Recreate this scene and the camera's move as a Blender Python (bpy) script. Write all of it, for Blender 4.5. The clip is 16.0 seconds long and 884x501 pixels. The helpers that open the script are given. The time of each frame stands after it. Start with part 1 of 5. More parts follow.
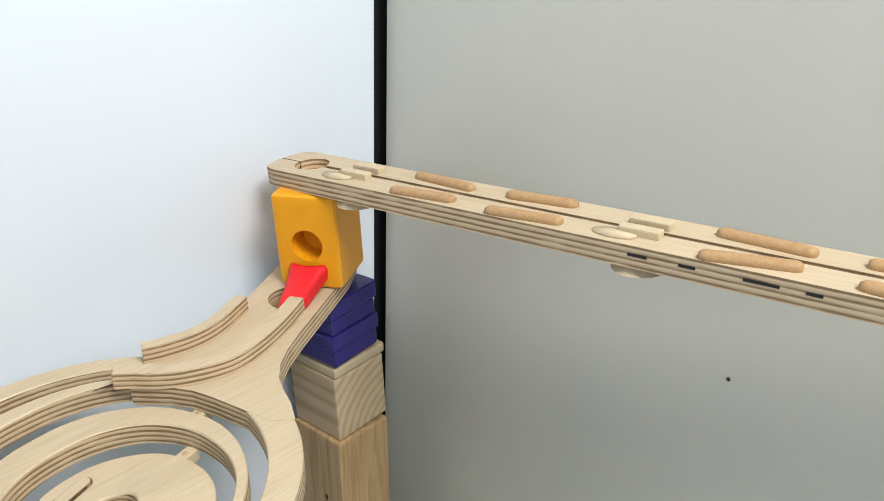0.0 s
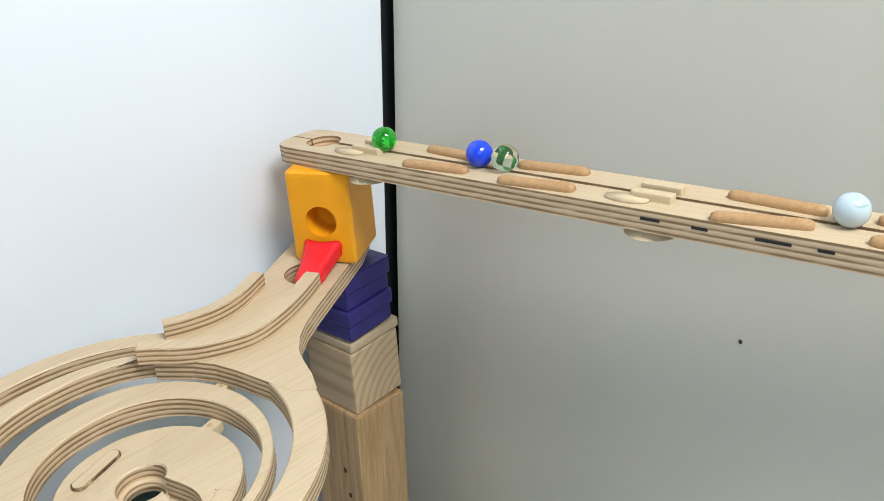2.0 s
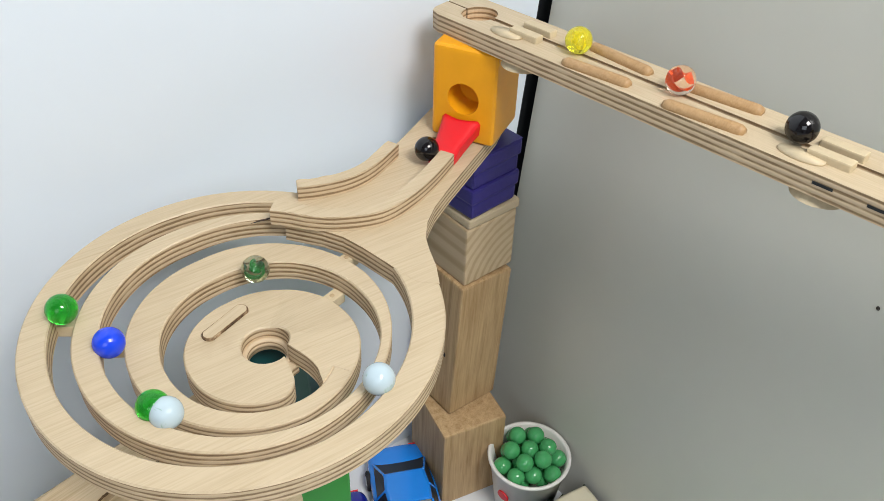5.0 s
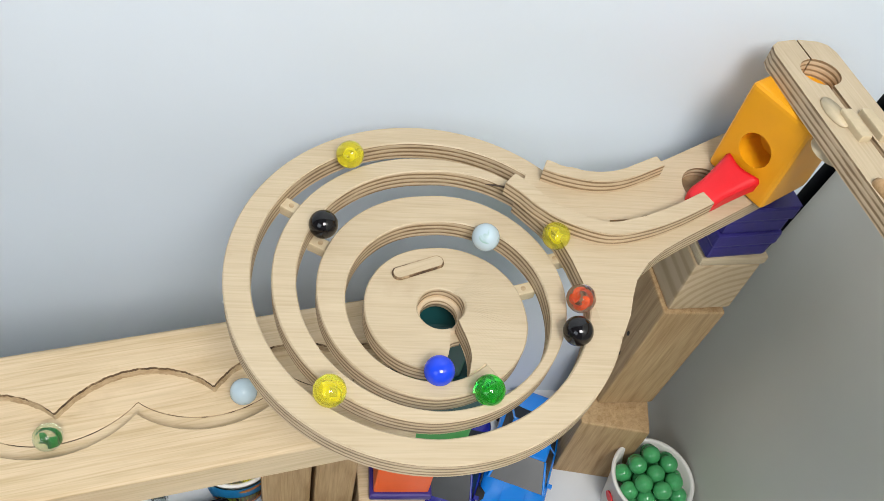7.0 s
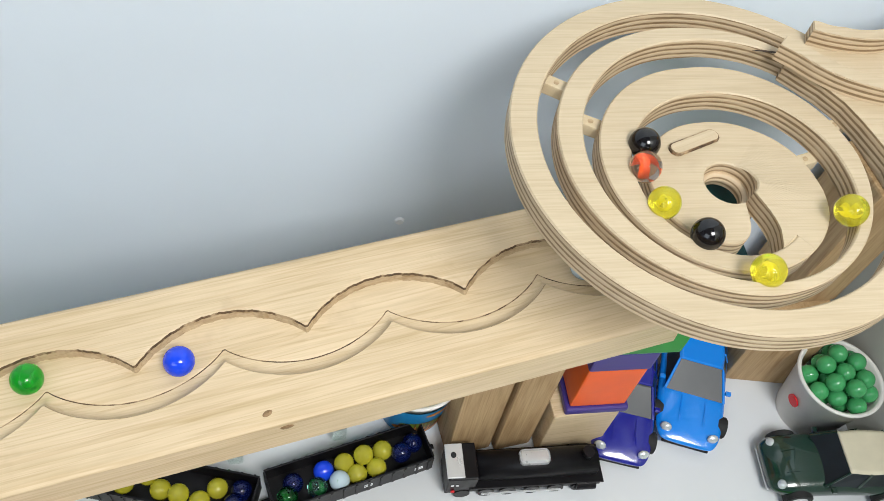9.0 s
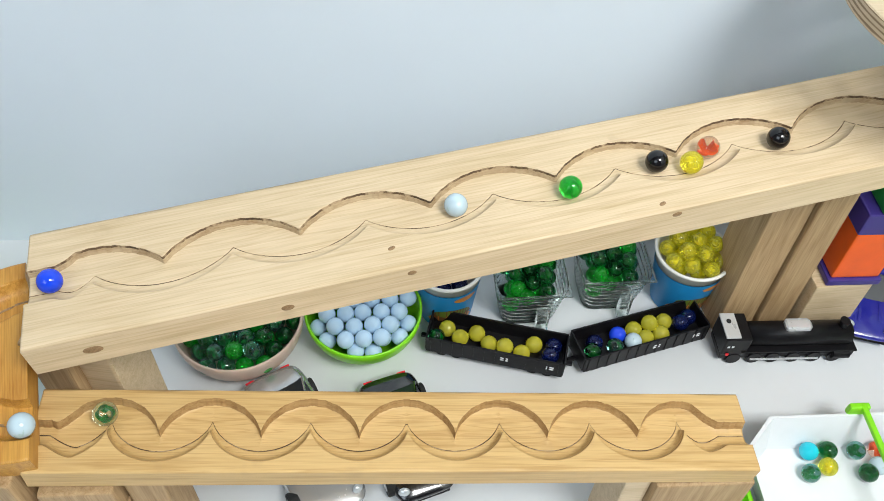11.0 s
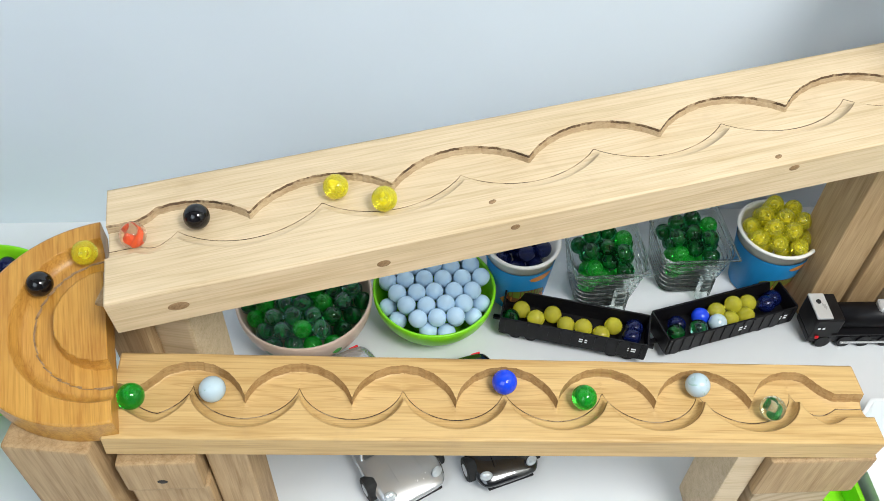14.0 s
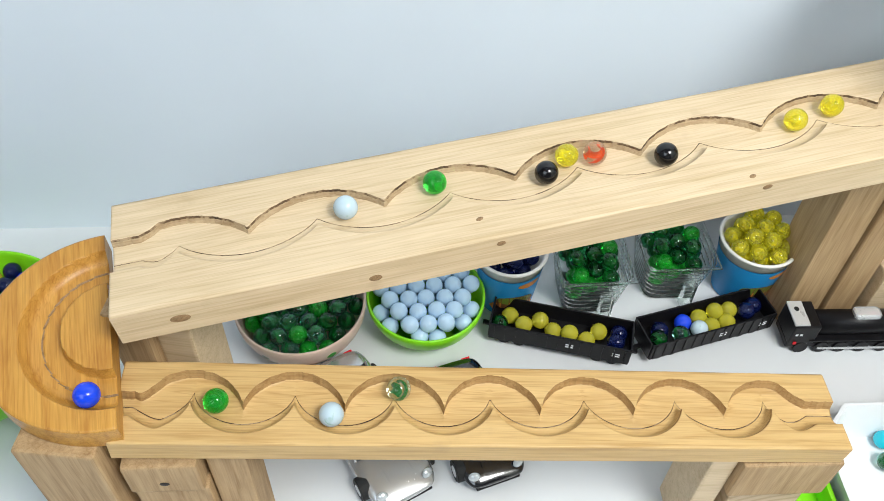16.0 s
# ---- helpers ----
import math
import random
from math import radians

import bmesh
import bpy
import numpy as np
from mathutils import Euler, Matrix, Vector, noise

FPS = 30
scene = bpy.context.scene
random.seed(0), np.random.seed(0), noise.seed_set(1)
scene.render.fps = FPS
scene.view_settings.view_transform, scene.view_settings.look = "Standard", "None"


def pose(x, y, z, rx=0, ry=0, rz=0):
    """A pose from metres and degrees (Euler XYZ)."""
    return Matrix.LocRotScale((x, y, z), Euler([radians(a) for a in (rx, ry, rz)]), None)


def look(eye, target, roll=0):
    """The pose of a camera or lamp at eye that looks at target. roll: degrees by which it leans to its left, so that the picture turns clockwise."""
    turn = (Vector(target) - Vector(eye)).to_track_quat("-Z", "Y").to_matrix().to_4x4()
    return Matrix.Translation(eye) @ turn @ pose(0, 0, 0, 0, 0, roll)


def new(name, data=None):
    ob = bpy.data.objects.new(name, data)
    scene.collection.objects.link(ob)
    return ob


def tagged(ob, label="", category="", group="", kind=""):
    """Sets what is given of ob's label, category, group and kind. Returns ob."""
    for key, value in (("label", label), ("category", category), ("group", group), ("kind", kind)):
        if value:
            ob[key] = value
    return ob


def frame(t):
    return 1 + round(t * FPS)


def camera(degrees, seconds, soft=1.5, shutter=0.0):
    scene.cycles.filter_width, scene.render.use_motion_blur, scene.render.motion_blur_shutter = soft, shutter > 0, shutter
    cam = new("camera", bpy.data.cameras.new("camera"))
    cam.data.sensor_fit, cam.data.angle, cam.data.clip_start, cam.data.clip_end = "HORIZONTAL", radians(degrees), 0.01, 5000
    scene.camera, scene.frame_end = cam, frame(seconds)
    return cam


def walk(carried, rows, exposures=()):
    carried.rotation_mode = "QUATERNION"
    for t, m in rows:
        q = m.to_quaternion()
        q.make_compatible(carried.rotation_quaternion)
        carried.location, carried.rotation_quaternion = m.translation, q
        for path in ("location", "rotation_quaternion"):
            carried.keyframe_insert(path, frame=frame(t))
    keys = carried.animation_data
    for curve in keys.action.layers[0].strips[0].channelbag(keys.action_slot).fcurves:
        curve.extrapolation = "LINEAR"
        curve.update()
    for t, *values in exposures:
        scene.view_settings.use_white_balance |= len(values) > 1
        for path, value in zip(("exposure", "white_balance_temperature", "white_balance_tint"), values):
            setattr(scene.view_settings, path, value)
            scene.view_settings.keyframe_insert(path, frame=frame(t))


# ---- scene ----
cam = camera(56.18, 16.0, soft=0.5)
# seconds, place, heading, pitch, roll
PATH = [
    (0, -0.0700, -0.3620, 0.6386, -43.57, -25.21, -2.22),
    (0.5, -0.0730, -0.3654, 0.6379, -42.96, -25.40, -3.26),
    (1, -0.0727, -0.3680, 0.6333, -43.20, -25.43, -3.53),
    (1.5, -0.0794, -0.3648, 0.6321, -43.60, -25.74, -3.59),
    (2, -0.0820, -0.3643, 0.6348, -43.30, -26.24, -3.69),
    (2.5, -0.0883, -0.3663, 0.6345, -43.11, -26.57, -3.95),
    (3, -0.0952, -0.3513, 0.6384, -43.95, -27.87, -3.76),
    (3.2, -0.0927, -0.3511, 0.6412, -43.66, -28.45, -3.83),
    (5.3, -0.0780, -0.3180, 0.6739, -33.48, -39.09, 3.94),
    (5.5, -0.0806, -0.3133, 0.6654, -31.61, -37.17, 5.64),
    (6, -0.0458, -0.2821, 0.7079, -22.49, -44.70, 13.53),
    (6.5, -0.0460, -0.2644, 0.7304, -16.56, -49.01, 14.91),
    (7, -0.0451, -0.2705, 0.7251, -14.32, -50.94, 13.76),
    (7.5, -0.0587, -0.2724, 0.7221, -15.39, -51.24, 14.61),
    (8, -0.0797, -0.2832, 0.7118, -14.29, -51.02, 12.39),
    (8.5, -0.1437, -0.2785, 0.6792, -17.01, -52.54, 13.23),
    (9, -0.1851, -0.2679, 0.6551, -15.93, -53.78, 11.40),
    (9.5, -0.2141, -0.2868, 0.6525, -14.00, -53.97, 9.21),
    (10, -0.2723, -0.3739, 0.6697, -10.31, -52.90, 5.39),
    (10.2, -0.2999, -0.4130, 0.6721, -8.79, -52.18, 4.32),
    (12.3, -0.4436, -0.4718, 0.6303, -4.61, -48.28, 2.46),
    (12.5, -0.4410, -0.4700, 0.6268, -4.75, -48.13, 2.57),
    (13, -0.4505, -0.4718, 0.6223, -4.58, -47.68, 2.38),
    (13.5, -0.4484, -0.4721, 0.6125, -4.57, -47.68, 2.24),
    (14, -0.4435, -0.4668, 0.6068, -4.41, -48.12, 2.00),
    (14.5, -0.4472, -0.4731, 0.6162, -4.46, -47.69, 2.25),
    (15, -0.4510, -0.4718, 0.6237, -4.56, -47.71, 2.40),
    (15.5, -0.4421, -0.4713, 0.6281, -4.70, -48.17, 2.53),
    (16, -0.4401, -0.4727, 0.6350, -4.83, -48.67, 2.53),
]
walk(cam, [(t, pose(x, y, z, 90 + p, 0, h) @ pose(0, 0, 0, 0, 0, r)) for t, x, y, z, h, p, r in PATH],
     [(0, -0.03, 6500, 10), (3.2, -0.03, 6500, 10), (5.3, -0.10, 6500, 10), (8.5, -0.07, 6400, 9), (9.0, 0.04, 6350, 8), (9.5, 0.08, 6250, 6), (12.3, 0.27, 6300, 7), (16, 0.27, 6300, 7)])

# ---- light ----
world = bpy.data.worlds.new("room_light")
scene.world = world
world.use_nodes = True
world.node_tree.nodes["Background"].inputs[0].default_value = (0.80, 0.88, 1.0, 1)
world.node_tree.nodes["Background"].inputs[1].default_value = 0.03


def area_lamp(name, m, sx, sy, watts, colour):
    d = bpy.data.lights.new(name, "AREA")
    d.shape, d.size, d.size_y, d.energy, d.color = "RECTANGLE", sx, sy, watts, colour
    ob = new(name, d)
    ob.matrix_world = m
    return ob


area_lamp("ceiling_lamp", look((0.12, -0.82, 1.46), (-0.08, 0.0, 0.2)), 0.50, 0.46, 20, (1.0, 0.98, 0.95))
# cool fill added from the front left; no window is known there
area_lamp("fill_light", look((-1.2, -1.45, 1.45), (0.12, 0.0, 0.22)), 1.1, 1.0, 10.5, (0.82, 0.91, 1.0))


# ---- materials ----
def nodes_of(name):
    m = bpy.data.materials.new(name)
    m.use_nodes = True
    nt = m.node_tree
    return m, nt, nt.nodes["Principled BSDF"]


def link(nt, a, b):
    nt.links.new(a, b)


def ramp(nt, fac, stops):
    n = nt.nodes.new("ShaderNodeValToRGB")
    el = n.color_ramp.elements
    while len(el) < len(stops):
        el.new(0.5)
    for e, (p, c) in zip(el, stops):
        e.position, e.color = p, (*c, 1)
    link(nt, fac, n.inputs[0])
    return n.outputs[0]


def tex(nt, kind, vec, **kw):
    n = nt.nodes.new(kind)
    for k, val in kw.items():
        n.inputs[k].default_value = val
    link(nt, vec, n.inputs["Vector"])
    return n


def coords(nt, scale=(1, 1, 1), rot=(0, 0, 0), kind="Object"):
    c = nt.nodes.new("ShaderNodeTexCoord")
    mp = nt.nodes.new("ShaderNodeMapping")
    mp.inputs["Scale"].default_value, mp.inputs["Rotation"].default_value = scale, rot
    link(nt, c.outputs[kind], mp.inputs[0])
    return mp.outputs[0]


def mix(nt, fac, a, b, mode="MIX"):
    n = nt.nodes.new("ShaderNodeMix")
    n.data_type, n.blend_type = "RGBA", mode
    if isinstance(fac, float):
        n.inputs[0].default_value = fac
    else:
        link(nt, fac, n.inputs[0])
    for s, val in ((6, a), (7, b)):
        if isinstance(val, tuple):
            n.inputs[s].default_value = (*val, 1)
        else:
            link(nt, val, n.inputs[s])
    return n.outputs[2]


def bump(nt, bsdf, height, strength=0.2, distance=0.001):
    n = nt.nodes.new("ShaderNodeBump")
    n.inputs["Strength"].default_value, n.inputs["Distance"].default_value = strength, distance
    link(nt, height, n.inputs["Height"])
    link(nt, n.outputs[0], bsdf.inputs["Normal"])


def wood(name, light, dark, along="x", ring=55.0, rough=0.5, contrast=1.0, stain=(0.30, 0.19, 0.10)):
    """Planed softwood: growth rings stretched along the grain, fine fibres, a few stains."""
    m, nt, b = nodes_of(name)
    st = {"x": (0.09, 1, 1), "y": (1, 0.09, 1), "z": (1, 1, 0.09)}[along]
    v = coords(nt, tuple(s * 1.0 for s in st))
    warp = tex(nt, "ShaderNodeTexNoise", v, Scale=16.0, Detail=2.0)
    add = nt.nodes.new("ShaderNodeMix")
    add.data_type, add.blend_type = "RGBA", "ADD"
    add.inputs[0].default_value = 0.035
    link(nt, v, add.inputs[6])
    link(nt, warp.outputs["Color"], add.inputs[7])
    rings = tex(nt, "ShaderNodeTexNoise", add.outputs[2], Scale=ring * 3.2, Detail=3.0, Roughness=0.65)
    fibre = tex(nt, "ShaderNodeTexNoise", coords(nt, tuple(s * (0.35 if s < 1 else 1) for s in st)), Scale=900.0, Detail=2.0)
    blot = tex(nt, "ShaderNodeTexNoise", coords(nt), Scale=22.0, Detail=4.0, Roughness=0.6)
    col = ramp(nt, rings.outputs["Fac"], ((0.5 - 0.22 / contrast, dark), (0.5, tuple(0.35 * d + 0.65 * l for d, l in zip(dark, light))), (0.5 + 0.2 / contrast, light)))
    fib = ramp(nt, fibre.outputs["Fac"], ((0.3, (0.82, 0.80, 0.76)), (0.6, (1, 1, 1))))
    col = mix(nt, 0.6, col, fib, "MULTIPLY")
    late = tex(nt, "ShaderNodeTexNoise", coords(nt, tuple(s * (0.2 if s < 1 else 1) for s in st)), Scale=ring * 5.5, Detail=2.0, Roughness=0.4)
    line = ramp(nt, late.outputs["Fac"], ((0.46, (1, 1, 1)), (0.50, (0.74, 0.66, 0.54)), (0.54, (1, 1, 1))))
    col = mix(nt, min(1.0, 0.5 * contrast), col, line, "MULTIPLY")
    spot = ramp(nt, blot.outputs["Fac"], ((0.62, (0, 0, 0)), (0.85, (0.45, 0.45, 0.45))))
    col = mix(nt, spot, col, stain)
    link(nt, col, b.inputs["Base Color"])
    b.inputs["Roughness"].default_value = rough
    b.inputs["Specular IOR Level"].default_value = 0.35
    bump(nt, b, fibre.outputs["Fac"], 0.25, 0.0004)
    return m


def ply_edge(name):
    """Plywood seen on its edge: thin alternating layers."""
    m, nt, b = nodes_of(name)
    c = nt.nodes.new("ShaderNodeTexCoord")
    sep = nt.nodes.new("ShaderNodeSeparateXYZ")
    link(nt, c.outputs["Object"], sep.inputs[0])
    w = nt.nodes.new("ShaderNodeMath")
    w.operation = "MULTIPLY"
    w.inputs[1].default_value = 2 * math.pi / 0.0033
    link(nt, sep.outputs["Z"], w.inputs[0])
    s = nt.nodes.new("ShaderNodeMath")
    s.operation = "SINE"
    link(nt, w.outputs[0], s.inputs[0])
    n = tex(nt, "ShaderNodeTexNoise", coords(nt, (1, 1, 3)), Scale=60.0, Detail=4.0)
    ad = nt.nodes.new("ShaderNodeMath")
    ad.operation = "MULTIPLY_ADD"
    ad.inputs[1].default_value, ad.inputs[2].default_value = 0.42, 0.0
    link(nt, s.outputs[0], ad.inputs[0])
    su = nt.nodes.new("ShaderNodeMath")
    su.operation = "ADD"
    link(nt, ad.outputs[0], su.inputs[0])
    link(nt, n.outputs["Fac"], su.inputs[1])
    col = ramp(nt, su.outputs[0], ((0.14, (0.24, 0.16, 0.085)), (0.36, (0.44, 0.32, 0.19)), (0.56, (0.57, 0.44, 0.29))))
    link(nt, col, b.inputs["Base Color"])
    b.inputs["Roughness"].default_value = 0.6
    bump(nt, b, su.outputs[0], 0.3, 0.0006)
    return m


def plain(name, colour, rough=0.4, metal=0.0, vary=0.12, scale=40.0, bumpy=0.05, coat=0.0):
    """Painted or moulded surface with slight unevenness."""
    m, nt, b = nodes_of(name)
    n = tex(nt, "ShaderNodeTexNoise", coords(nt), Scale=scale, Detail=5.0, Roughness=0.6)
    col = ramp(nt, n.outputs["Fac"], ((0.3, tuple(c * (1 - vary) for c in colour)), (0.7, colour)))
    link(nt, col, b.inputs["Base Color"])
    rr = nt.nodes.new("ShaderNodeMapRange")
    rr.inputs[3].default_value, rr.inputs[4].default_value = rough * 0.85, min(1, rough * 1.2)
    link(nt, n.outputs["Fac"], rr.inputs[0])
    link(nt, rr.outputs[0], b.inputs["Roughness"])
    b.inputs["Metallic"].default_value = metal
    b.inputs["Coat Weight"].default_value = coat
    if bumpy:
        bump(nt, b, n.outputs["Fac"], bumpy, 0.001)
    return m


def glass(name, colour, rough=0.03, ior=1.45, trans=1.0):
    m, nt, b = nodes_of(name)
    n = tex(nt, "ShaderNodeTexNoise", coords(nt), Scale=130.0, Detail=2.0)
    link(nt, ramp(nt, n.outputs["Fac"], ((0.3, tuple(c * 0.92 for c in colour)), (0.7, colour))), b.inputs["Base Color"])
    b.inputs["Roughness"].default_value = rough
    b.inputs["IOR"].default_value = ior
    b.inputs["Transmission Weight"].default_value = trans
    return m


def swirl_opaque(name, base, streak, amount=0.62):
    m, nt, b = nodes_of(name)
    n = tex(nt, "ShaderNodeTexNoise", coords(nt, (1, 1, 0.4)), Scale=120.0, Detail=2.0, Distortion=1.5)
    link(nt, ramp(nt, n.outputs["Fac"], ((amount, base), (amount + 0.08, streak))), b.inputs["Base Color"])
    b.inputs["Roughness"].default_value = 0.08
    return m


BIRCH = wood("birch_ply_face", (0.58, 0.475, 0.33), (0.48, 0.375, 0.24), "x", 30, 0.5, 0.34)
EDGE = ply_edge("birch_ply_edge")
PINE = wood("pale_pine", (0.70, 0.55, 0.365), (0.56, 0.42, 0.245), "x", 42, 0.5, 0.85)
PINE_WARM = wood("yellow_pine", (0.64, 0.43, 0.185), (0.51, 0.32, 0.12), "x", 42, 0.42, 1.2)
PINE_OILED = wood("orange_oiled_pine", (0.60, 0.315, 0.065), (0.42, 0.185, 0.030), "y", 60, 0.36, 1.2)
# darker pine for cut faces: some scorching, and their shade in the colour
SCORCH_SHADE = wood("scorched_shaded_cut", (0.52, 0.40, 0.25), (0.36, 0.25, 0.14), "x", 60, 0.7, 1.2)


def dashed_line(name):
    """A thin dark line in pine: dark dashes that fade into plain wood."""
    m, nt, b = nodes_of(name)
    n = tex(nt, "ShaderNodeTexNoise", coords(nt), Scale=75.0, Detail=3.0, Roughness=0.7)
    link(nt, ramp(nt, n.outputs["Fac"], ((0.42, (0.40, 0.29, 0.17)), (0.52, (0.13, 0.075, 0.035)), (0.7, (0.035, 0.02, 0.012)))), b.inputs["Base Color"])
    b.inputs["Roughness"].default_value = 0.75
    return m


# cut wall of the yellow plank, browned to carry the shade on it
WARM_CUT_SHADE = wood("warm_shaded_cut", (0.47, 0.30, 0.13), (0.32, 0.185, 0.07), "x", 60, 0.7, 1.2)
DARK_LINE = dashed_line("dark_dashed_line")
OLD_AND_SHADED_PINE = wood("old_and_shaded_pine", (0.52, 0.36, 0.195), (0.33, 0.205, 0.095), "z", 50, 0.6, 1.0)
DOWEL = wood("beech_dowel", (0.47, 0.30, 0.15), (0.38, 0.225, 0.10), "y", 60, 0.45, 0.7)
PALE_CLIP = plain("pale_wood_clip", (0.60, 0.49, 0.32), 0.5, 0, 0.15, 200)
WALL_WHITE = plain("white_panel", (0.705, 0.77, 0.84), 0.35, 0, 0.04, 3, 0.02)
WALL_GREY = plain("grey_green_panel", (0.59, 0.59, 0.53), 0.35, 0, 0.06, 5, 0.03)
DARK_GAP = plain("dark_gap", (0.012, 0.014, 0.016), 0.6)
ROOM = plain("room_paint", (0.50, 0.51, 0.52), 0.8)
TABLE = plain("white_table", (0.70, 0.72, 0.74), 0.3, 0, 0.05, 6, 0.02)
YELLOW_BLOCK = plain("amber_paint", (0.83, 0.36, 0.008), 0.32, 0, 0.08, 50, 0.06)
NAVY_BLOCK = plain("navy_paint", (0.030, 0.022, 0.18), 0.4, 0, 0.2, 80, 0.3)
RED = plain("red_plastic", (0.76, 0.007, 0.016), 0.45, 0, 0.1, 60)
ORANGE = plain("orange_paint", (0.90, 0.12, 0.005), 0.4)
PURPLE = plain("violet_paint", (0.05, 0.03, 0.22), 0.4)
GREEN = plain("green_paint", (0.02, 0.26, 0.03), 0.4)
TEAL = plain("teal_paint", (0.004, 0.06, 0.065), 0.4)
LIME = plain("lime_plastic", (0.25, 0.72, 0.01), 0.35)
WHITE_PLASTIC = plain("white_plastic", (0.80, 0.82, 0.84), 0.35, 0, 0.04, 30, 0.02)
PINK_CERAMIC = plain("pinkish_beige_ceramic", (0.62, 0.47, 0.38), 0.35)
PAPER = plain("white_paper_cup", (0.80, 0.78, 0.74), 0.45)
CUP_BLUE = plain("cup_blue_print", (0.02, 0.27, 0.62), 0.4)
CUP_ORANGE = plain("cup_orange_print", (0.66, 0.24, 0.04), 0.4)
CUP_GREEN = plain("cup_green_print", (0.16, 0.24, 0.03), 0.4)
CUP_BROWN = plain("cup_brown_print", (0.17, 0.07, 0.02), 0.4)
BLACK_PLASTIC = plain("black_plastic", (0.009, 0.0085, 0.010), 0.38, 0, 0.3, 90, 0.2)
TYRE = plain("black_rubber", (0.014, 0.014, 0.014), 0.75)
CHROME = plain("silver_plating", (0.66, 0.67, 0.68), 0.28, 0.35, 0.1)
CAR_GLASS = plain("dark_tinted_glass", (0.02, 0.026, 0.032), 0.3, 0, 0.3)
for gloss in (BLACK_PLASTIC, CAR_GLASS):
    gloss.node_tree.nodes["Principled BSDF"].inputs["Specular IOR Level"].default_value = 0.2
CAR_BLUE = plain("sky_blue_car_paint", (0.006, 0.23, 0.80), 0.22, 0.0, 0.05, 30, 0, 1.0)
CAR_NAVY = plain("navy_car_paint", (0.012, 0.015, 0.27), 0.22, 0.0, 0.05, 30, 0, 1.0)
CAR_GREEN = plain("dark_green_car_paint", (0.008, 0.032, 0.022), 0.2, 0.0, 0.05, 30, 0, 1.0)
CAR_SILVER = plain("silver_car_paint", (0.55, 0.56, 0.57), 0.25, 0.7, 0.05, 30, 0, 1.0)
CAR_BLACK = plain("black_car_paint", (0.008, 0.008, 0.010), 0.18, 0.0, 0.05, 30, 0, 1.0)
CREAM = plain("cream_roof_paint", (0.70, 0.64, 0.48), 0.35)
LAMP_GLASS = plain("headlamp_glass", (0.68, 0.72, 0.74), 0.1, 0.4)

CLEAR_PLASTIC = glass("clear_plastic", (0.90, 0.96, 0.94), 0.06, 1.12, 0.97)
M_GREEN = glass("green_glass", (0.05, 0.82, 0.07), 0.02, 1.45, 0.84)
M_DGREEN = glass("dark_green_glass", (0.05, 0.40, 0.14), 0.02, 1.45, 0.97)
M_TEALG = glass("sea_green_glass", (0.30, 0.64, 0.58), 0.02, 1.45, 0.97)
M_CLEAR = glass("clear_greenish_glass", (0.86, 0.97, 0.84), 0.02, 1.45, 0.98)
M_YELLOW = glass("yellow_glass", (1.0, 0.94, 0.07), 0.02, 1.40, 0.76)
M_CATEYE = glass("yellow_green_glass", (1.0, 0.93, 0.08), 0.02, 1.42, 0.66)
M_PALE = glass("clear_glass", (1.0, 0.80, 0.68), 0.02, 1.25, 0.97)
M_BLUE = plain("blue_opaque_glass", (0.012, 0.06, 0.72), 0.08, 0, 0.05, 50, 0)
M_WHITE = swirl_opaque("white_opaque_glass", (0.47, 0.58, 0.64), (0.26, 0.42, 0.34), 0.62)
M_LBLUE = plain("pale_blue_opaque_glass", (0.50, 0.69, 0.87), 0.1, 0, 0.06, 60, 0)
M_JADE = plain("jade_opaque_glass", (0.07, 0.38, 0.13), 0.1, 0, 0.25, 90, 0)
M_BLACK = plain("black_glass", (0.006, 0.005, 0.006), 0.06, 0, 0.2, 60, 0)
M_NAVYG = glass("navy_glass", (0.008, 0.016, 0.11), 0.03, 1.4, 0.6)
M_CYAN = plain("turquoise_opaque_glass", (0.02, 0.55, 0.70), 0.1, 0, 0.05, 50, 0)
S_GREEN = plain("green_swirl", (0.01, 0.25, 0.03), 0.3)
S_WHITE = plain("white_swirl", (0.8, 0.82, 0.8), 0.3)
S_YELLOW = plain("yellow_swirl", (0.95, 0.78, 0.01), 0.3)
S_DARK = plain("dark_swirl", (0.10, 0.07, 0.01), 0.3)
S_ORANGE = plain("orange_swirl", (0.95, 0.12, 0.01), 0.3)


# ---- building helpers ----
def mesh_ob(name, verts, faces, mats, mat_of=None, smooth=False, parent=None, label=""):
    me = bpy.data.meshes.new(name)
    me.from_pydata([tuple(v) for v in verts], [], [tuple(f) for f in faces])
    for m in mats if isinstance(mats, (list, tuple)) else [mats]:
        me.materials.append(m)
    if mat_of is not None:
        me.polygons.foreach_set("material_index", list(mat_of))
    if smooth:
        me.polygons.foreach_set("use_smooth", [True] * len(me.polygons))
    me.update()
    ob = new(name, me)
    if parent is not None:
        ob.parent = parent
    if label:
        ob["label"] = label
    return ob


def part(name, bm, material, parent=None, label="", smooth=False):
    me = bpy.data.meshes.new(name)
    bm.normal_update()
    bm.to_mesh(me)
    bm.free()
    for m in material if isinstance(material, (list, tuple)) else [material]:
        me.materials.append(m)
    if smooth:
        me.polygons.foreach_set("use_smooth", [True] * len(me.polygons))
    ob = new(name, me)
    if parent is not None:
        ob.parent = parent
    if label:
        ob["label"] = label
    return ob


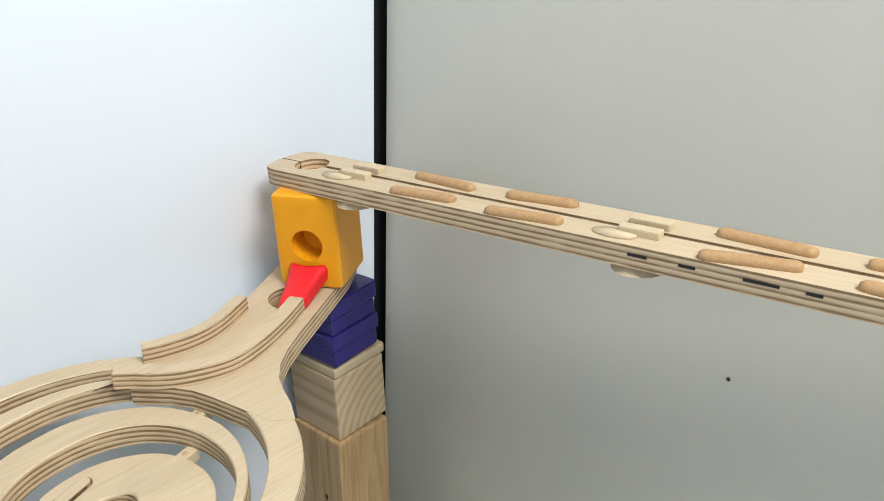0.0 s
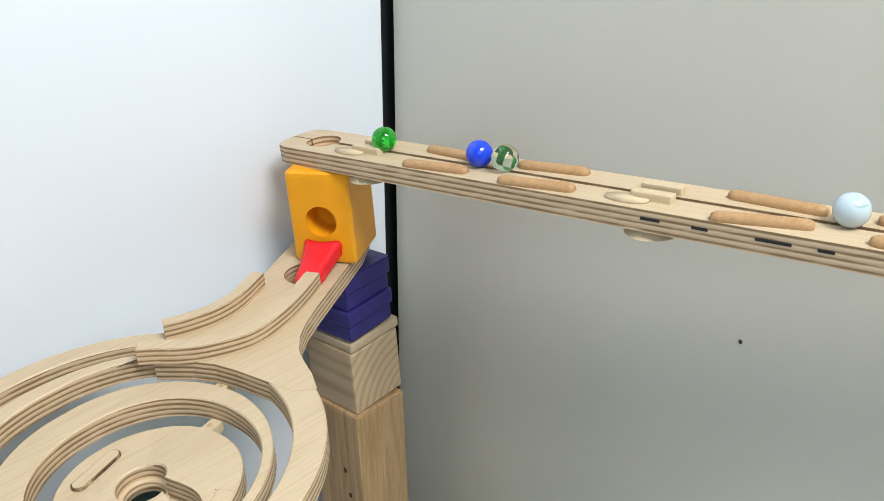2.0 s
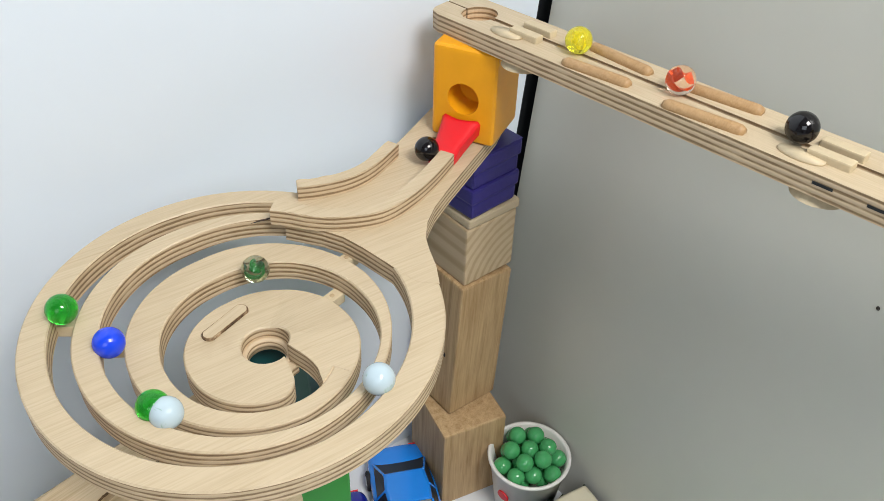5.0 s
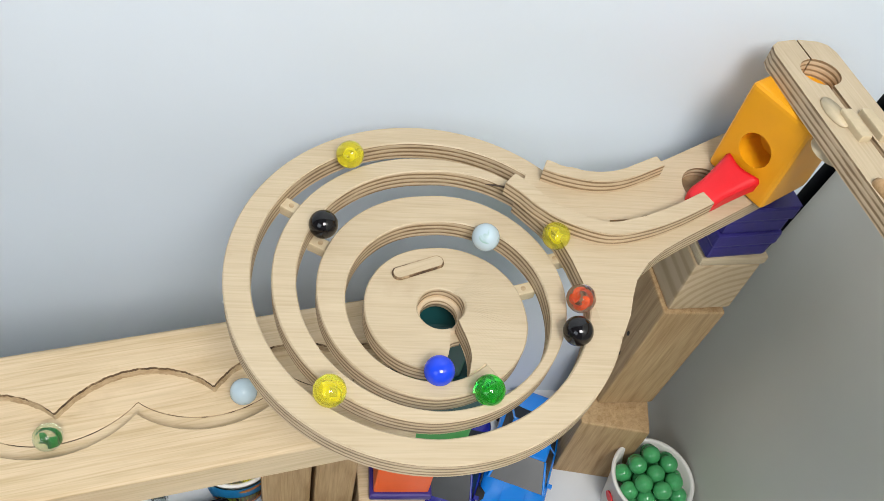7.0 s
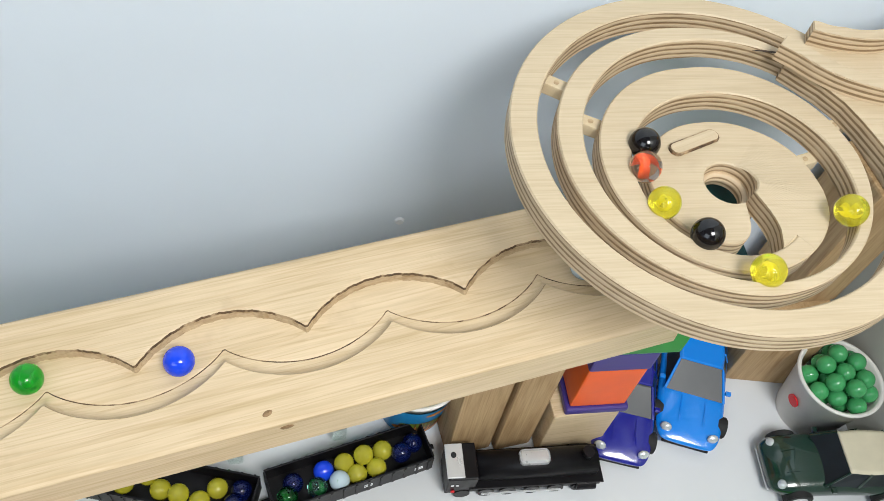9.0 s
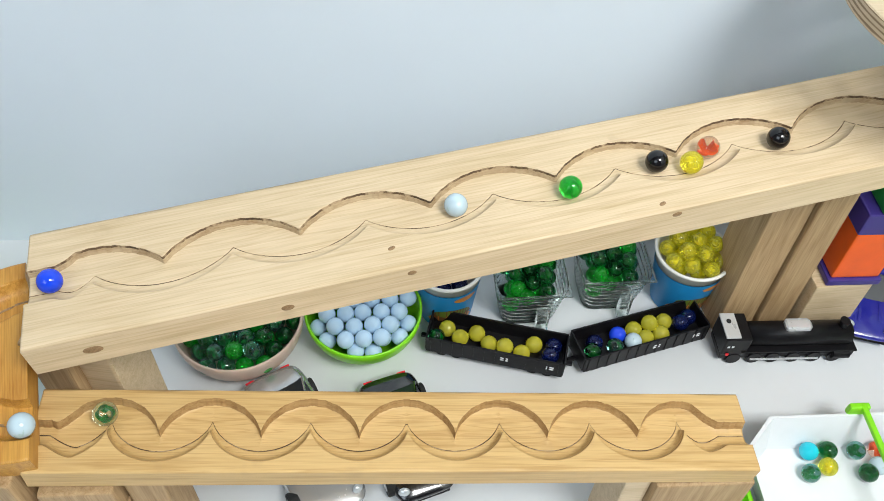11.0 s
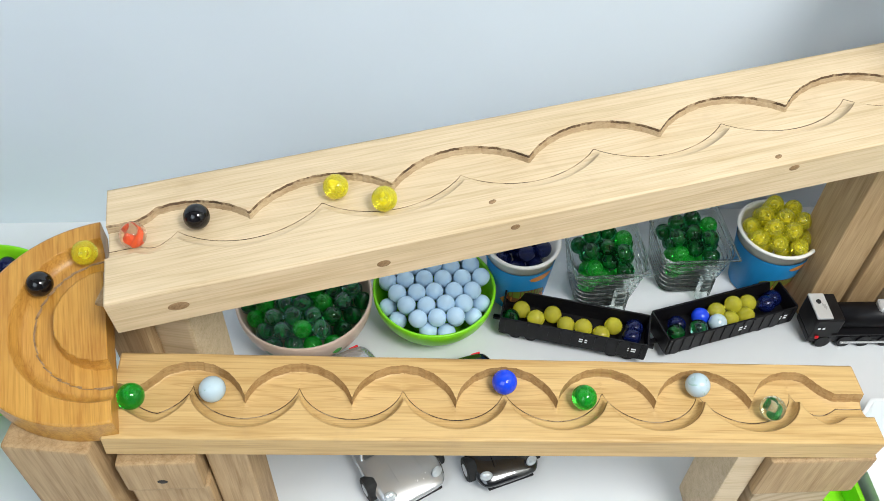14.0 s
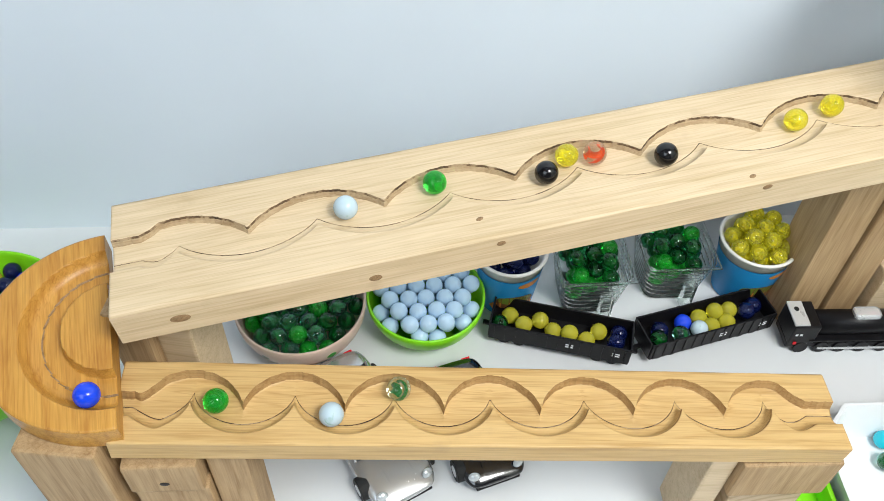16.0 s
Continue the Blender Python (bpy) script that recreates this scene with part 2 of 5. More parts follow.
def box_bm(x0, x1, y0, y1, z0, z1, bev=0.0015, seg=2):
    bm = bmesh.new()
    bmesh.ops.create_cube(bm, size=1)
    for v in bm.verts:
        v.co = Vector((x0 if v.co.x < 0 else x1, y0 if v.co.y < 0 else y1, z0 if v.co.z < 0 else z1))
    if bev:
        bmesh.ops.bevel(bm, geom=bm.edges[:], offset=bev, segments=seg, affect="EDGES", profile=0.6)
    return bm


def cyl_bm(r0, r1, z0, z1, n=32, m=None, bev=0.0):
    bm = bmesh.new()
    bmesh.ops.create_cone(bm, cap_ends=True, segments=n, radius1=r0, radius2=r1, depth=z1 - z0)
    bmesh.ops.translate(bm, verts=bm.verts, vec=(0, 0, (z0 + z1) / 2))
    if bev:
        rim = [e for e in bm.edges if abs(e.verts[0].co.z - e.verts[1].co.z) < 1e-6 and len(e.link_faces) == 2]
        bmesh.ops.bevel(bm, geom=rim, offset=bev, segments=2, affect="EDGES")
    if m is not None:
        bmesh.ops.transform(bm, matrix=m, verts=bm.verts)
    return bm


def lathe(name, profile, n, mat, parent=None, label="", smooth=True):
    """Turn a profile of (radius, height) pairs round the z axis."""
    vs, fs = [], []
    k = len(profile)
    for i in range(n):
        a = 2 * math.pi * i / n
        vs += [(r * math.cos(a), r * math.sin(a), z) for r, z in profile]
    for i in range(n):
        j = (i + 1) % n
        fs += [(i * k + q, j * k + q, j * k + q + 1, i * k + q + 1) for q in range(k - 1)]
    return mesh_ob(name, vs, fs, mat, smooth=smooth, parent=parent, label=label)


def prism(name, outline, z0, z1, top, side, parent=None, label="", zfun=None, bev=0.0):
    """Plate with the given outline; the top and bottom take one material, the edge another."""
    bm = bmesh.new()
    lo = [bm.verts.new((x, y, z0)) for x, y in outline]
    f = bm.faces.new(lo)
    if f.normal.z > 0 or sum((a[0] * b[1] - b[0] * a[1]) for a, b in zip(outline, outline[1:] + outline[:1])) > 0:
        f.normal_flip()
    ext = bmesh.ops.extrude_face_region(bm, geom=[f])
    for v in ext["geom"]:
        if isinstance(v, bmesh.types.BMVert):
            v.co.z = z1
    if bev:
        es = [e for e in bm.edges if abs(e.verts[0].co.z - z1) < 1e-7 and abs(e.verts[1].co.z - z1) < 1e-7]
        bmesh.ops.bevel(bm, geom=es, offset=bev, segments=2, affect="EDGES")
    bm.normal_update()
    for g in bm.faces:
        g.material_index = 0 if abs(g.normal.z) > 0.6 else 1
    if zfun:
        for v in bm.verts:
            v.co.z += zfun(v.co.x, v.co.y)
    bmesh.ops.recalc_face_normals(bm, faces=bm.faces[:])
    return part(name, bm, [top, side], parent, label)


def empty(name, m=None):
    ob = new(name)
    ob.empty_display_size = 0.01
    if m is not None:
        ob.matrix_basis = m
    return ob


# ---- setting ----
def slab(name, x0, x1, y0, y1, z0, z1, mat):
    return tagged(part(name, box_bm(x0, x1, y0, y1, z0, z1, 0), mat), kind="structure")


YW, XG = 0.125, 0.3300
slab("ground", -2.6, 2.6, -3.2, 2.2, -0.04, 0.0, TABLE)
LEAN = 0.09


def leaning(ob, x_min):
    """Lets the upright edges past x_min lean a little to the right, as the panels do."""
    for v in ob.data.vertices:
        if v.co.x > x_min:
            v.co.x += LEAN * (v.co.z - 0.40)
    return ob


leaning(slab("wall_back", -2.4, 0.3205, YW, YW + 0.03, 0.0, 2.3, WALL_WHITE), 0)
leaning(slab("wall_side", XG, XG + 0.02, -1.1, YW - 0.004, 0.0, 2.3, WALL_GREY), 0)
# near-black strip behind the open joint, its colour standing for the shade inside
leaning(slab("gap_shade_strip", 0.3207, XG + 0.03, YW + 0.012, YW + 0.03, 0.0, 2.3, DARK_GAP), 0)
# unseen room shell, added for reflections and bounced light
slab("shell_front", -2.4, 2.4, -2.8, -2.75, 0.0, 2.3, ROOM)
slab("shell_left", -2.45, -2.4, -2.8, 0.2, 0.0, 2.3, ROOM)
slab("shell_right", 2.4, 2.45, -2.8, 0.2, 0.0, 2.3, ROOM)
slab("shell_ceiling", -2.4, 2.4, -2.8, 0.2, 2.3, 2.34, ROOM)
screw = tagged(part("screw", cyl_bm(0.004, 0.003, 0, 0.002, 20, pose(-0.112, YW, 0.140, 90)), WHITE_PLASTIC), "small white plastic screw cap in the white panel", "screw cap")

# ---- spiral track ----
SPC = Vector((0.0174, -0.0121, 0.3770))
TILT = 0.0314
LANE = [(45, 90), (90, 88), (180, 87.5), (270, 88), (330, 83.5), (360, 81), (405, 74.5), (450, 68), (540, 66), (630, 65), (690, 60), (720, 56),
        (765, 52.5), (810, 47), (900, 43), (960, 42), (1000, 41), (1030, 38)]
GAP = 5.2


def lane_r(a):
    return float(np.interp(a, [p[0] for p in LANE], [p[1] for p in LANE])) / 1000


def lane_off(a):
    """The inner turns sit a little towards the front."""
    k = min(1.0, max(0.0, (a - 420) / 330))
    return 0.0045 * k, -0.0095 * k


def lane_xy(a, side=0.0):
    r, (ox, oy) = lane_r(a) + side, lane_off(a)
    return r * math.cos(radians(a)) + ox, r * math.sin(radians(a)) + oy


def drop(a):
    return -0.0215 * min(1.0, max(0.0, (a - 60) / 860)) ** 0.9


def band_mesh(name, angs, outer, inner, ztop, thick, parent, closed=False):
    """Plywood band between two curves, with eased top edges."""
    vs, fs, mi = [], [], []
    for a in angs:
        o, i, z = Vector(outer(a)), Vector(inner(a)), ztop(a)
        d = (i - o).normalized() * 0.0008
        o2, i2 = o + d, i - d
        vs += [(o.x, o.y, z - thick), (o.x, o.y, z - 0.0008), (o2.x, o2.y, z), (i2.x, i2.y, z), (i.x, i.y, z - 0.0008), (i.x, i.y, z - thick)]
    k = 6
    for n in range(len(angs) - 1):
        for q in range(k):
            p = (q + 1) % k
            fs.append((n * k + q, (n + 1) * k + q, (n + 1) * k + p, n * k + p))
            mi.append(0 if q in (1, 2, 3, 5) else 1)
    e = (len(angs) - 1) * k
    fs += [tuple(range(k)), tuple(e + q for q in reversed(range(k)))]
    mi += [1, 1]
    return mesh_ob(name, vs, fs, [BIRCH, EDGE], mi, parent=parent)


def cut_out(ob, cutter):
    """Takes the cutter's shape out of a part and discards the cutter."""
    mod = ob.modifiers.new("cut", "BOOLEAN")
    mod.object, mod.operation, mod.solver = cutter, "DIFFERENCE", "EXACT"
    parent, ob.parent = ob.parent, None
    bpy.context.view_layer.update()
    me = bpy.data.meshes.new_from_object(ob.evaluated_get(bpy.context.evaluated_depsgraph_get()))
    ob.modifiers.clear()
    ob.data = me
    ob.parent = parent
    bpy.data.objects.remove(cutter)


def spiral_track():
    top = empty("spiral_track", Matrix.Translation(SPC) @ Matrix.Rotation(math.atan(TILT), 4, "X"))
    tagged(top, "pale birch plywood spiral marble track with a forked inlet arm", "marble track")
    th = 0.013
    g = GAP / 1000
    hx, hy, hr = 0.0085, -0.0085, 0.0128
    band_mesh("outer_ring", np.arange(39, 405.1, 3), lambda a: (0.1065 * math.cos(radians(a)), 0.1065 * math.sin(radians(a))), lambda a: lane_xy(a, g), lambda a: 0.0, th, top)
    band_mesh("spiral_band", np.arange(38, 666, 3), lambda a: lane_xy(a, -g), lambda a: lane_xy(a + 360, g), drop, th, top)

    def disc_z(a):
        return drop(a) if a < 700 else drop(700) + (drop(900) - drop(700)) * min(1, (a - 700) / 70)

    def disc_in(a):
        # rim of the hole, running out to the edge in a round hook at the start
        k = 1.0 if a > 665.01 else max(0.01, (a - 650) / 15) ** 0.6
        ex, ey = lane_xy(a + 360, g)
        ex, ey = lane_xy(a + 360 + 9 * math.sin(math.pi * k), g)
        a += 5 * k
        return (ex + (hx + hr * math.cos(radians(a)) - ex) * k, ey + (hy + hr * math.sin(radians(a)) - ey) * k)
    band_mesh("centre_disc", np.concatenate((np.arange(650, 665.1, 1.5), np.arange(665.02, 1009, 3))), lambda a: lane_xy(a + 360, g) if a < 665.01 else lane_xy(a, -g - (0.0125 * ((a - 978) / 32) ** 2.4 if a > 978 else 0)), disc_in, disc_z, th, top)
    # lip ring inside the hole
    lip = lathe("hole_lip", [(0.0135, -0.036), (0.0105, -0.036), (0.0105, -0.0285), (0.0135, -0.0285), (0.0135, -0.036)], 40, EDGE, top)
    lip.location = (hx, hy, 0)
    # ledge leading into the hole
    ledge = [(hx + q * math.cos(radians(b)), hy + q * math.sin(radians(b))) for q, b in ((0.0118, 282), (0.0118, 294), (0.0118, 307), (0.0190, 306), (0.0180, 294), (0.0190, 282))]
    prism("outlet_ledge", ledge, -0.0345, -0.0290, BIRCH, EDGE, top)
    # oval plug in the disc
    pl = []
    for i in range(24):
        a = 2 * math.pi * i / 24
        pl.append((0.0034 * math.cos(a) + (0.0115 if math.cos(a) > 0 else -0.0115), 0.0034 * math.sin(a)))
    rim = prism("plug_seam", [(x * 1.05, y * 1.22) for x, y in pl], -0.001, 0.0003, DARK_LINE, DARK_LINE, top)
    rim.matrix_basis = pose(-0.003, 0.0172, drop(900) + 0.0011, 0, 0, 22)
    plug = prism("oval_plug", pl, -0.001, 0.0006, BIRCH, SCORCH_SHADE, top)
    plug.matrix_basis = pose(-0.003, 0.0172, drop(900) + 0.0013, 0, 0, 22)
    # pegs joining the turns
    for a in (148, 512, 377, 737):
        peg = part("joining_peg", box_bm(-0.0068, 0.0068, -0.0036, 0.0036, -0.0040, 0.0034, 0.0009), PALE_CLIP, top, "small pale wooden joining block")
        peg.matrix_basis = pose(*lane_xy(a), drop(a) - 0.0078, 0, 0, a)
        part("peg_hole", cyl_bm(0.0015, 0.0015, 0.0032, 0.00365, 14), SCORCH_SHADE, peg)
    # inlet arm
    def rel(pts):
        return [(x - SPC.x, y - SPC.y) for x, y in pts]
    arm = rel([(0.0795, 0.0635), (0.092, 0.066), (0.106, 0.061), (0.120, 0.0595), (0.136, 0.063), (0.154, 0.072), (0.176, 0.084), (0.202, 0.099), (0.2285, 0.1145),
               (0.2455, 0.1135), (0.2605, 0.088), (0.2605, 0.077), (0.2400, 0.0610), (0.2160, 0.0470), (0.1900, 0.0320), (0.1700, 0.0205), (0.1540, 0.0105),
               (0.1420, 0.0005), (0.1330, -0.0110), (0.1285, -0.0220), (0.1245, -0.0345), (0.1178, -0.0480), (0.1080, -0.0400), (0.0975, 0.0000), (0.0925, 0.0140), (0.0850, 0.0260), (0.0740, 0.0385), (0.0700, 0.0430)])
    plate = prism("inlet_arm", arm, -th, 0.00012, BIRCH, EDGE, top)
    slit = rel([(0.1245, 0.0262), (0.1400, 0.0275), (0.1560, 0.0330), (0.1825, 0.0450), (0.1810, 0.0490), (0.1550, 0.0375), (0.1390, 0.0318), (0.1245, 0.0300)])
    cut_out(plate, prism("slit_cutter", slit, -0.03, 0.02, EDGE, EDGE))
    cut_out(plate, part("bore_cutter", cyl_bm(0.0150, 0.0150, -0.007, 0.02, 40, pose(0.1915 - SPC.x, 0.0605 - SPC.y, 0)), EDGE))

    def rail(name, mid, w, h):
        pts = [Vector((x - SPC.x, y - SPC.y)) for x, y in mid]
        # smooth the run
        fine = []
        for i in range(len(pts) - 1):
            p0, p1, p2, p3 = pts[max(0, i - 1)], pts[i], pts[i + 1], pts[min(len(pts) - 1, i + 2)]
            for q in range(6):
                t = q / 6
                fine.append(0.5 * ((2 * p1) + (p2 - p0) * t + (2 * p0 - 5 * p1 + 4 * p2 - p3) * t * t + (3 * p1 - p0 - 3 * p2 + p3) * t ** 3))
        fine.append(pts[-1])
        lft, rgt = [], []
        for i, p in enumerate(fine):
            d = (fine[min(i + 1, len(fine) - 1)] - fine[max(i - 1, 0)]).normalized()
            nrm = Vector((-d.y, d.x)) * w / 2
            lft.append(tuple(p + nrm))
            rgt.append(tuple(p - nrm))
        prism(name, lft + rgt[::-1], 0.0002, h, BIRCH, EDGE, top, bev=0.0005)
    rail("guide_rail", [(0.0875, 0.0610), (0.1000, 0.0565), (0.1180, 0.0540), (0.1360, 0.0575), (0.1610, 0.0700)], 0.008, 0.0105)
    rail("guide_rail", [(0.0655, 0.0490), (0.0740, 0.0415), (0.0830, 0.0320), (0.0960, 0.0230), (0.1180, 0.0160), (0.1400, 0.0205), (0.1620, 0.0300), (0.1850, 0.0430)], 0.0095, 0.0105)
    mark = prism("dark_scuff", [(0, 0), (0.006, 0.0004), (0.014, -0.0012), (0.0138, -0.0022), (0.006, -0.0009)], 0.0004, 0.0007, plain("burnt_wood", (0.06, 0.035, 0.02), 0.7), DARK_GAP, top)
    mark.location = (0.0524 - SPC.x - 0.0, 0.0510 - SPC.y, 0.0005)
    return top


spiral_track()


# ---- wave boards ----
def scallop(x, period, x_arch, arch, cusp, power):
    """Height of a row of arches: full at x_arch + k * period, pinched to a cusp between them."""
    u = ((x - x_arch) / period + 0.5) % 1.0
    v = 2 * u - 1
    return cusp + (arch - cusp) * max(0.0, 1 - v * v) ** power


def wave_board(name, m, x0, x1, y0, y1, thick, edges, depth, mats, cut, rim_line, label, back_is_low):
    """Plank with a routed winding groove; edges(x) gives the two sides of the groove."""
    nx = int((x1 - x0) / 0.0012) + 1
    X = np.linspace(x0, x1, nx)
    wall, slope = 0.0017, 0.0105
    verts, kinds, ny = [], [], 0
    for xv in X:
        lo, hi = edges(xv)
        far, near = (lo, hi) if back_is_low else (-hi, -lo)
        ya, yb = (y0, y1) if back_is_low else (-y1, -y0)
        far += 0.0002 * math.sin(xv * 700) + 0.00015 * math.sin(xv * 1900)
        near = max(near, far + 0.006)
        foot = max(far + wall + 0.002, near - slope)
        # rows: back land, cut wall, floor, crease, soft slope, front land
        ys, zs, kd = [], [], []
        for q in range(14):
            ys.append(ya + (far - ya) * q / 14), zs.append(-0.0008 if q == 0 else 0.0), kd.append(0)
        for q in range(4):
            ys.append(far + wall * q / 4), zs.append(-0.8 * depth * (q / 4) ** 0.8), kd.append(2 if rim_line and q == 0 else 1)
        for q in range(14):
            t = q / 14
            ys.append(far + wall + (foot - 0.0007 - far - wall) * t), zs.append(-depth * (0.8 + 0.2 * math.sin(t * math.pi / 2))), kd.append(0)
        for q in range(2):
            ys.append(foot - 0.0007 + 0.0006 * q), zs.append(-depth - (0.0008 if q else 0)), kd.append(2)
        for q in range(12):
            t = q / 12
            ys.append(foot + (near - foot) * t), zs.append(-depth * (1 - t ** 3.0)), kd.append(3 if q == 11 else 0)
        for q in range(15):
            ys.append(near + (yb - near) * q / 14), zs.append(-0.0008 if q == 14 else 0.0), kd.append(0)
        ny, kinds = len(ys), kd
        row = [(xv, y if back_is_low else -y, z) for y, z in zip(ys, zs)]
        verts += row if back_is_low else row[::-1]
    if not back_is_low:
        kinds = kinds[::-1][1:] + [0]
    faces = [(i * ny + j, (i + 1) * ny + j, (i + 1) * ny + j + 1, i * ny + j + 1) for i in range(nx - 1) for j in range(ny - 1)]
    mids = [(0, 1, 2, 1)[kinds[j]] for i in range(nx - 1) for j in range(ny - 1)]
    base = len(verts)
    rim = [i * ny for i in range(nx)] + [(nx - 1) * ny + j for j in range(1, ny)] + [i * ny + ny - 1 for i in range(nx - 2, -1, -1)] + [j for j in range(ny - 2, 0, -1)]
    verts += [(verts[r][0], verts[r][1], -thick) for r in rim]
    nr = len(rim)
    nsm = len(faces)
    faces += [(rim[k], base + k, base + (k + 1) % nr, rim[(k + 1) % nr]) for k in range(nr)]
    faces.append(tuple(base + k for k in range(nr))[::-1])
    # rough cut wall in darker wood: slight scorching plus shade put into the colour
    ob = mesh_ob(name, verts, faces, [mats, cut, DARK_LINE], mids + [0] * (len(faces) - nsm))
    ob.matrix_basis = m
    lands = [kinds[j] == 0 and kinds[max(0, j - 1)] == 0 for j in range(ny - 1)]
    ob.data.polygons.foreach_set("use_smooth", [k < nsm and lands[k % (ny - 1)] for k in range(len(faces))])
    tagged(ob, label, "wooden track")
    return ob


def axes(o, d, up=Vector((0, 0, 1))):
    x = Vector(d).normalized()
    y = up.cross(x).normalized()
    z = x.cross(y)
    return Matrix(((x.x, y.x, z.x, o[0]), (x.y, y.y, z.y, o[1]), (x.z, y.z, z.z, o[2]), (0, 0, 0, 1)))


# upper board: x runs downhill, y towards the back
B1 = axes((-0.0976, -0.0305, 0.2742), (-0.98046, -0.18545, -0.06569))
P1 = 0.0889


def ends(x, a, b, run):
    """0 inside the winding part, 1 at the straight ends."""
    return min(1.0, max(0.0, (a - x) / run, (x - b) / run))


def wave1(x):
    k = ends(x, -0.062, 0.488, 0.025)
    return (-0.0012 + 0.0115 * math.cos(2 * math.pi * x / P1)) * (1 - k) - 0.003 * k


def edges1(x):
    k = ends(x, -0.075, 0.500, 0.012)
    lo = scallop(x, P1, P1 / 2, -0.0255, -0.0045, 0.85)
    hi = scallop(x, P1, 0.0, 0.0222, 0.0040, 0.85)
    return lo * (1 - k) - 0.0165 * k, hi * (1 - k) + 0.0105 * k


board_1 = wave_board("wave_board", B1, -0.112, 0.530, -0.049, 0.046, 0.026, edges1, 0.0065, PINE, SCORCH_SHADE, True,
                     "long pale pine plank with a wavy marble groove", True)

KNOT_AND_CREASE = wood("dark_knot_and_crease", (0.36, 0.23, 0.12), (0.20, 0.115, 0.05), "z", 90, 0.6)
HOLE = plain("nail_hole", (0.03, 0.022, 0.016), 0.7)


def disc_mark(name, mat, parent, m, a, b):
    """A slightly proud oval mark on a wooden face."""
    ob = lathe(name, [(0, 0.00035), (0.8, 0.0003), (1.0, 0.0)], 20, mat, parent)
    ob.data.transform(Matrix.Diagonal((a, b, 1, 1)))
    ob.matrix_basis = m
    return ob


for kx, kz, ka, kb in ((0.110, -0.0050, 0.0035, 0.0022), (0.291, -0.0060, 0.0030, 0.0022), (0.372, -0.0140, 0.0042, 0.0028), (0.492, -0.0135, 0.0062, 0.0034)):
    disc_mark("knot", KNOT_AND_CREASE, board_1, pose(kx, 0.046, kz, -90, 0, 0), ka, kb)
for kx, ky in ((0.118, 0.0385), (0.300, 0.0275)):
    disc_mark("knot", KNOT_AND_CREASE, board_1, pose(kx, ky, 0.0, 0, 0, 20), 0.0026, 0.0016)

wall_nail = disc_mark("wall_nail", HOLE, None, pose(XG + LEAN * (0.359 - 0.40) - 0.0002, -0.1835, 0.359, 0, -90, 0), 0.0015, 0.0012)
tagged(wall_nail, "small dark nail head in the grey panel", "nail")

# lower board
B2 = axes((-0.5380, -0.1987, 0.1780), (0.99658, -0.00028, -0.08265))
P2 = 0.06392


def wave2(x):
    k = ends(x, -0.045, 0.368, 0.015)
    return (0.0030 - 0.0120 * math.cos(2 * math.pi * x / P2)) * (1 - k) + 0.001 * k


def edges2(x):
    k = ends(x, -0.050, 0.362, 0.018)
    lo = scallop(x, P2, 0.0, -0.0187, 0.0040, 0.62)
    hi = scallop(x, P2, P2 / 2, 0.0262, 0.0004, 0.62)
    return lo * (1 - k) - 0.0075 * k, hi * (1 - k) + 0.0098 * k


board_2 = wave_board("wave_board", B2, -0.0765, 0.3985, -0.0265, 0.0325, 0.018, edges2, 0.0085, PINE_WARM, WARM_CUT_SHADE, False, "", False)
board_2["label"] = "yellowish pine plank with a wavy marble groove, on the lower run"

# ---- half-round turn ----
TURN = axes((-0.6210, -0.1530, 0.2060), (0.973, 0.232, 0.0)) @ pose(0, 0, 0, 5.5)


def turn_piece():
    ax, ay, dep = 0.0785, 0.0730, 0.009
    n, k = 72, 84
    vs, fs, line = [], [], []
    for i in range(n + 1):
        a = math.pi / 2 + math.pi * i / n
        c, sn = math.cos(a), math.sin(a)
        reach = 1 / math.hypot(c / ax, sn / ay)
        for j in range(k + 1):
            x, y = reach * j / k * c, reach * j / k * sn
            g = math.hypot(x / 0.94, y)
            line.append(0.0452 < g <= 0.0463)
            if g < 0.0325:
                z = 0.0
            elif g < 0.0455:
                z = -dep * min(1.0, (g - 0.0325) / 0.0012) ** 0.7
            else:
                z = -dep * (1 - min(1.0, (g - 0.0455) / 0.0135) ** 3.2) - (0.0009 if g < 0.0463 else 0)
            if j >= k - 1:
                z -= 0.0006 * (j - k + 1.6)
            vs.append((x, y, z))
    for i in range(n):
        for j in range(k):
            fs.append((i * (k + 1) + j, i * (k + 1) + j + 1, (i + 1) * (k + 1) + j + 1, (i + 1) * (k + 1) + j))
    rim = [j for j in range(k + 1)] + [i * (k + 1) + k for i in range(1, n + 1)] + [n * (k + 1) + j for j in range(k - 1, -1, -1)]
    b0 = len(vs)
    vs += [(vs[r][0], vs[r][1], -0.020) for r in rim]
    nr = len(rim)
    ns = len(fs)
    fs += [(rim[(q + 1) % nr], rim[q], b0 + q, b0 + (q + 1) % nr) for q in range(nr)]
    fs.append(tuple(b0 + q for q in range(nr)))
    # the thin ring along the groove's crease takes the knots' dark brown
    ob = mesh_ob("turn_piece", vs, fs, [PINE_OILED, KNOT_AND_CREASE], [1 if q < ns and line[fs[q][0]] else 0 for q in range(len(fs))])
    ob.data.polygons.foreach_set("use_smooth", [q < ns and abs(ob.data.polygons[q].normal.z) > 0.8 for q in range(len(ob.data.polygons))])
    ob.matrix_basis = TURN
    tagged(ob, "half-round orange oiled pine turn with a curved groove", "wooden track")


turn_piece()

# ---- top ramp ----
RA, RB = Vector((0.2295, 0.1000, 0.4570)), Vector((0.3315, -0.6700, 0.4890))
RAMP = axes(RA, RB - RA)
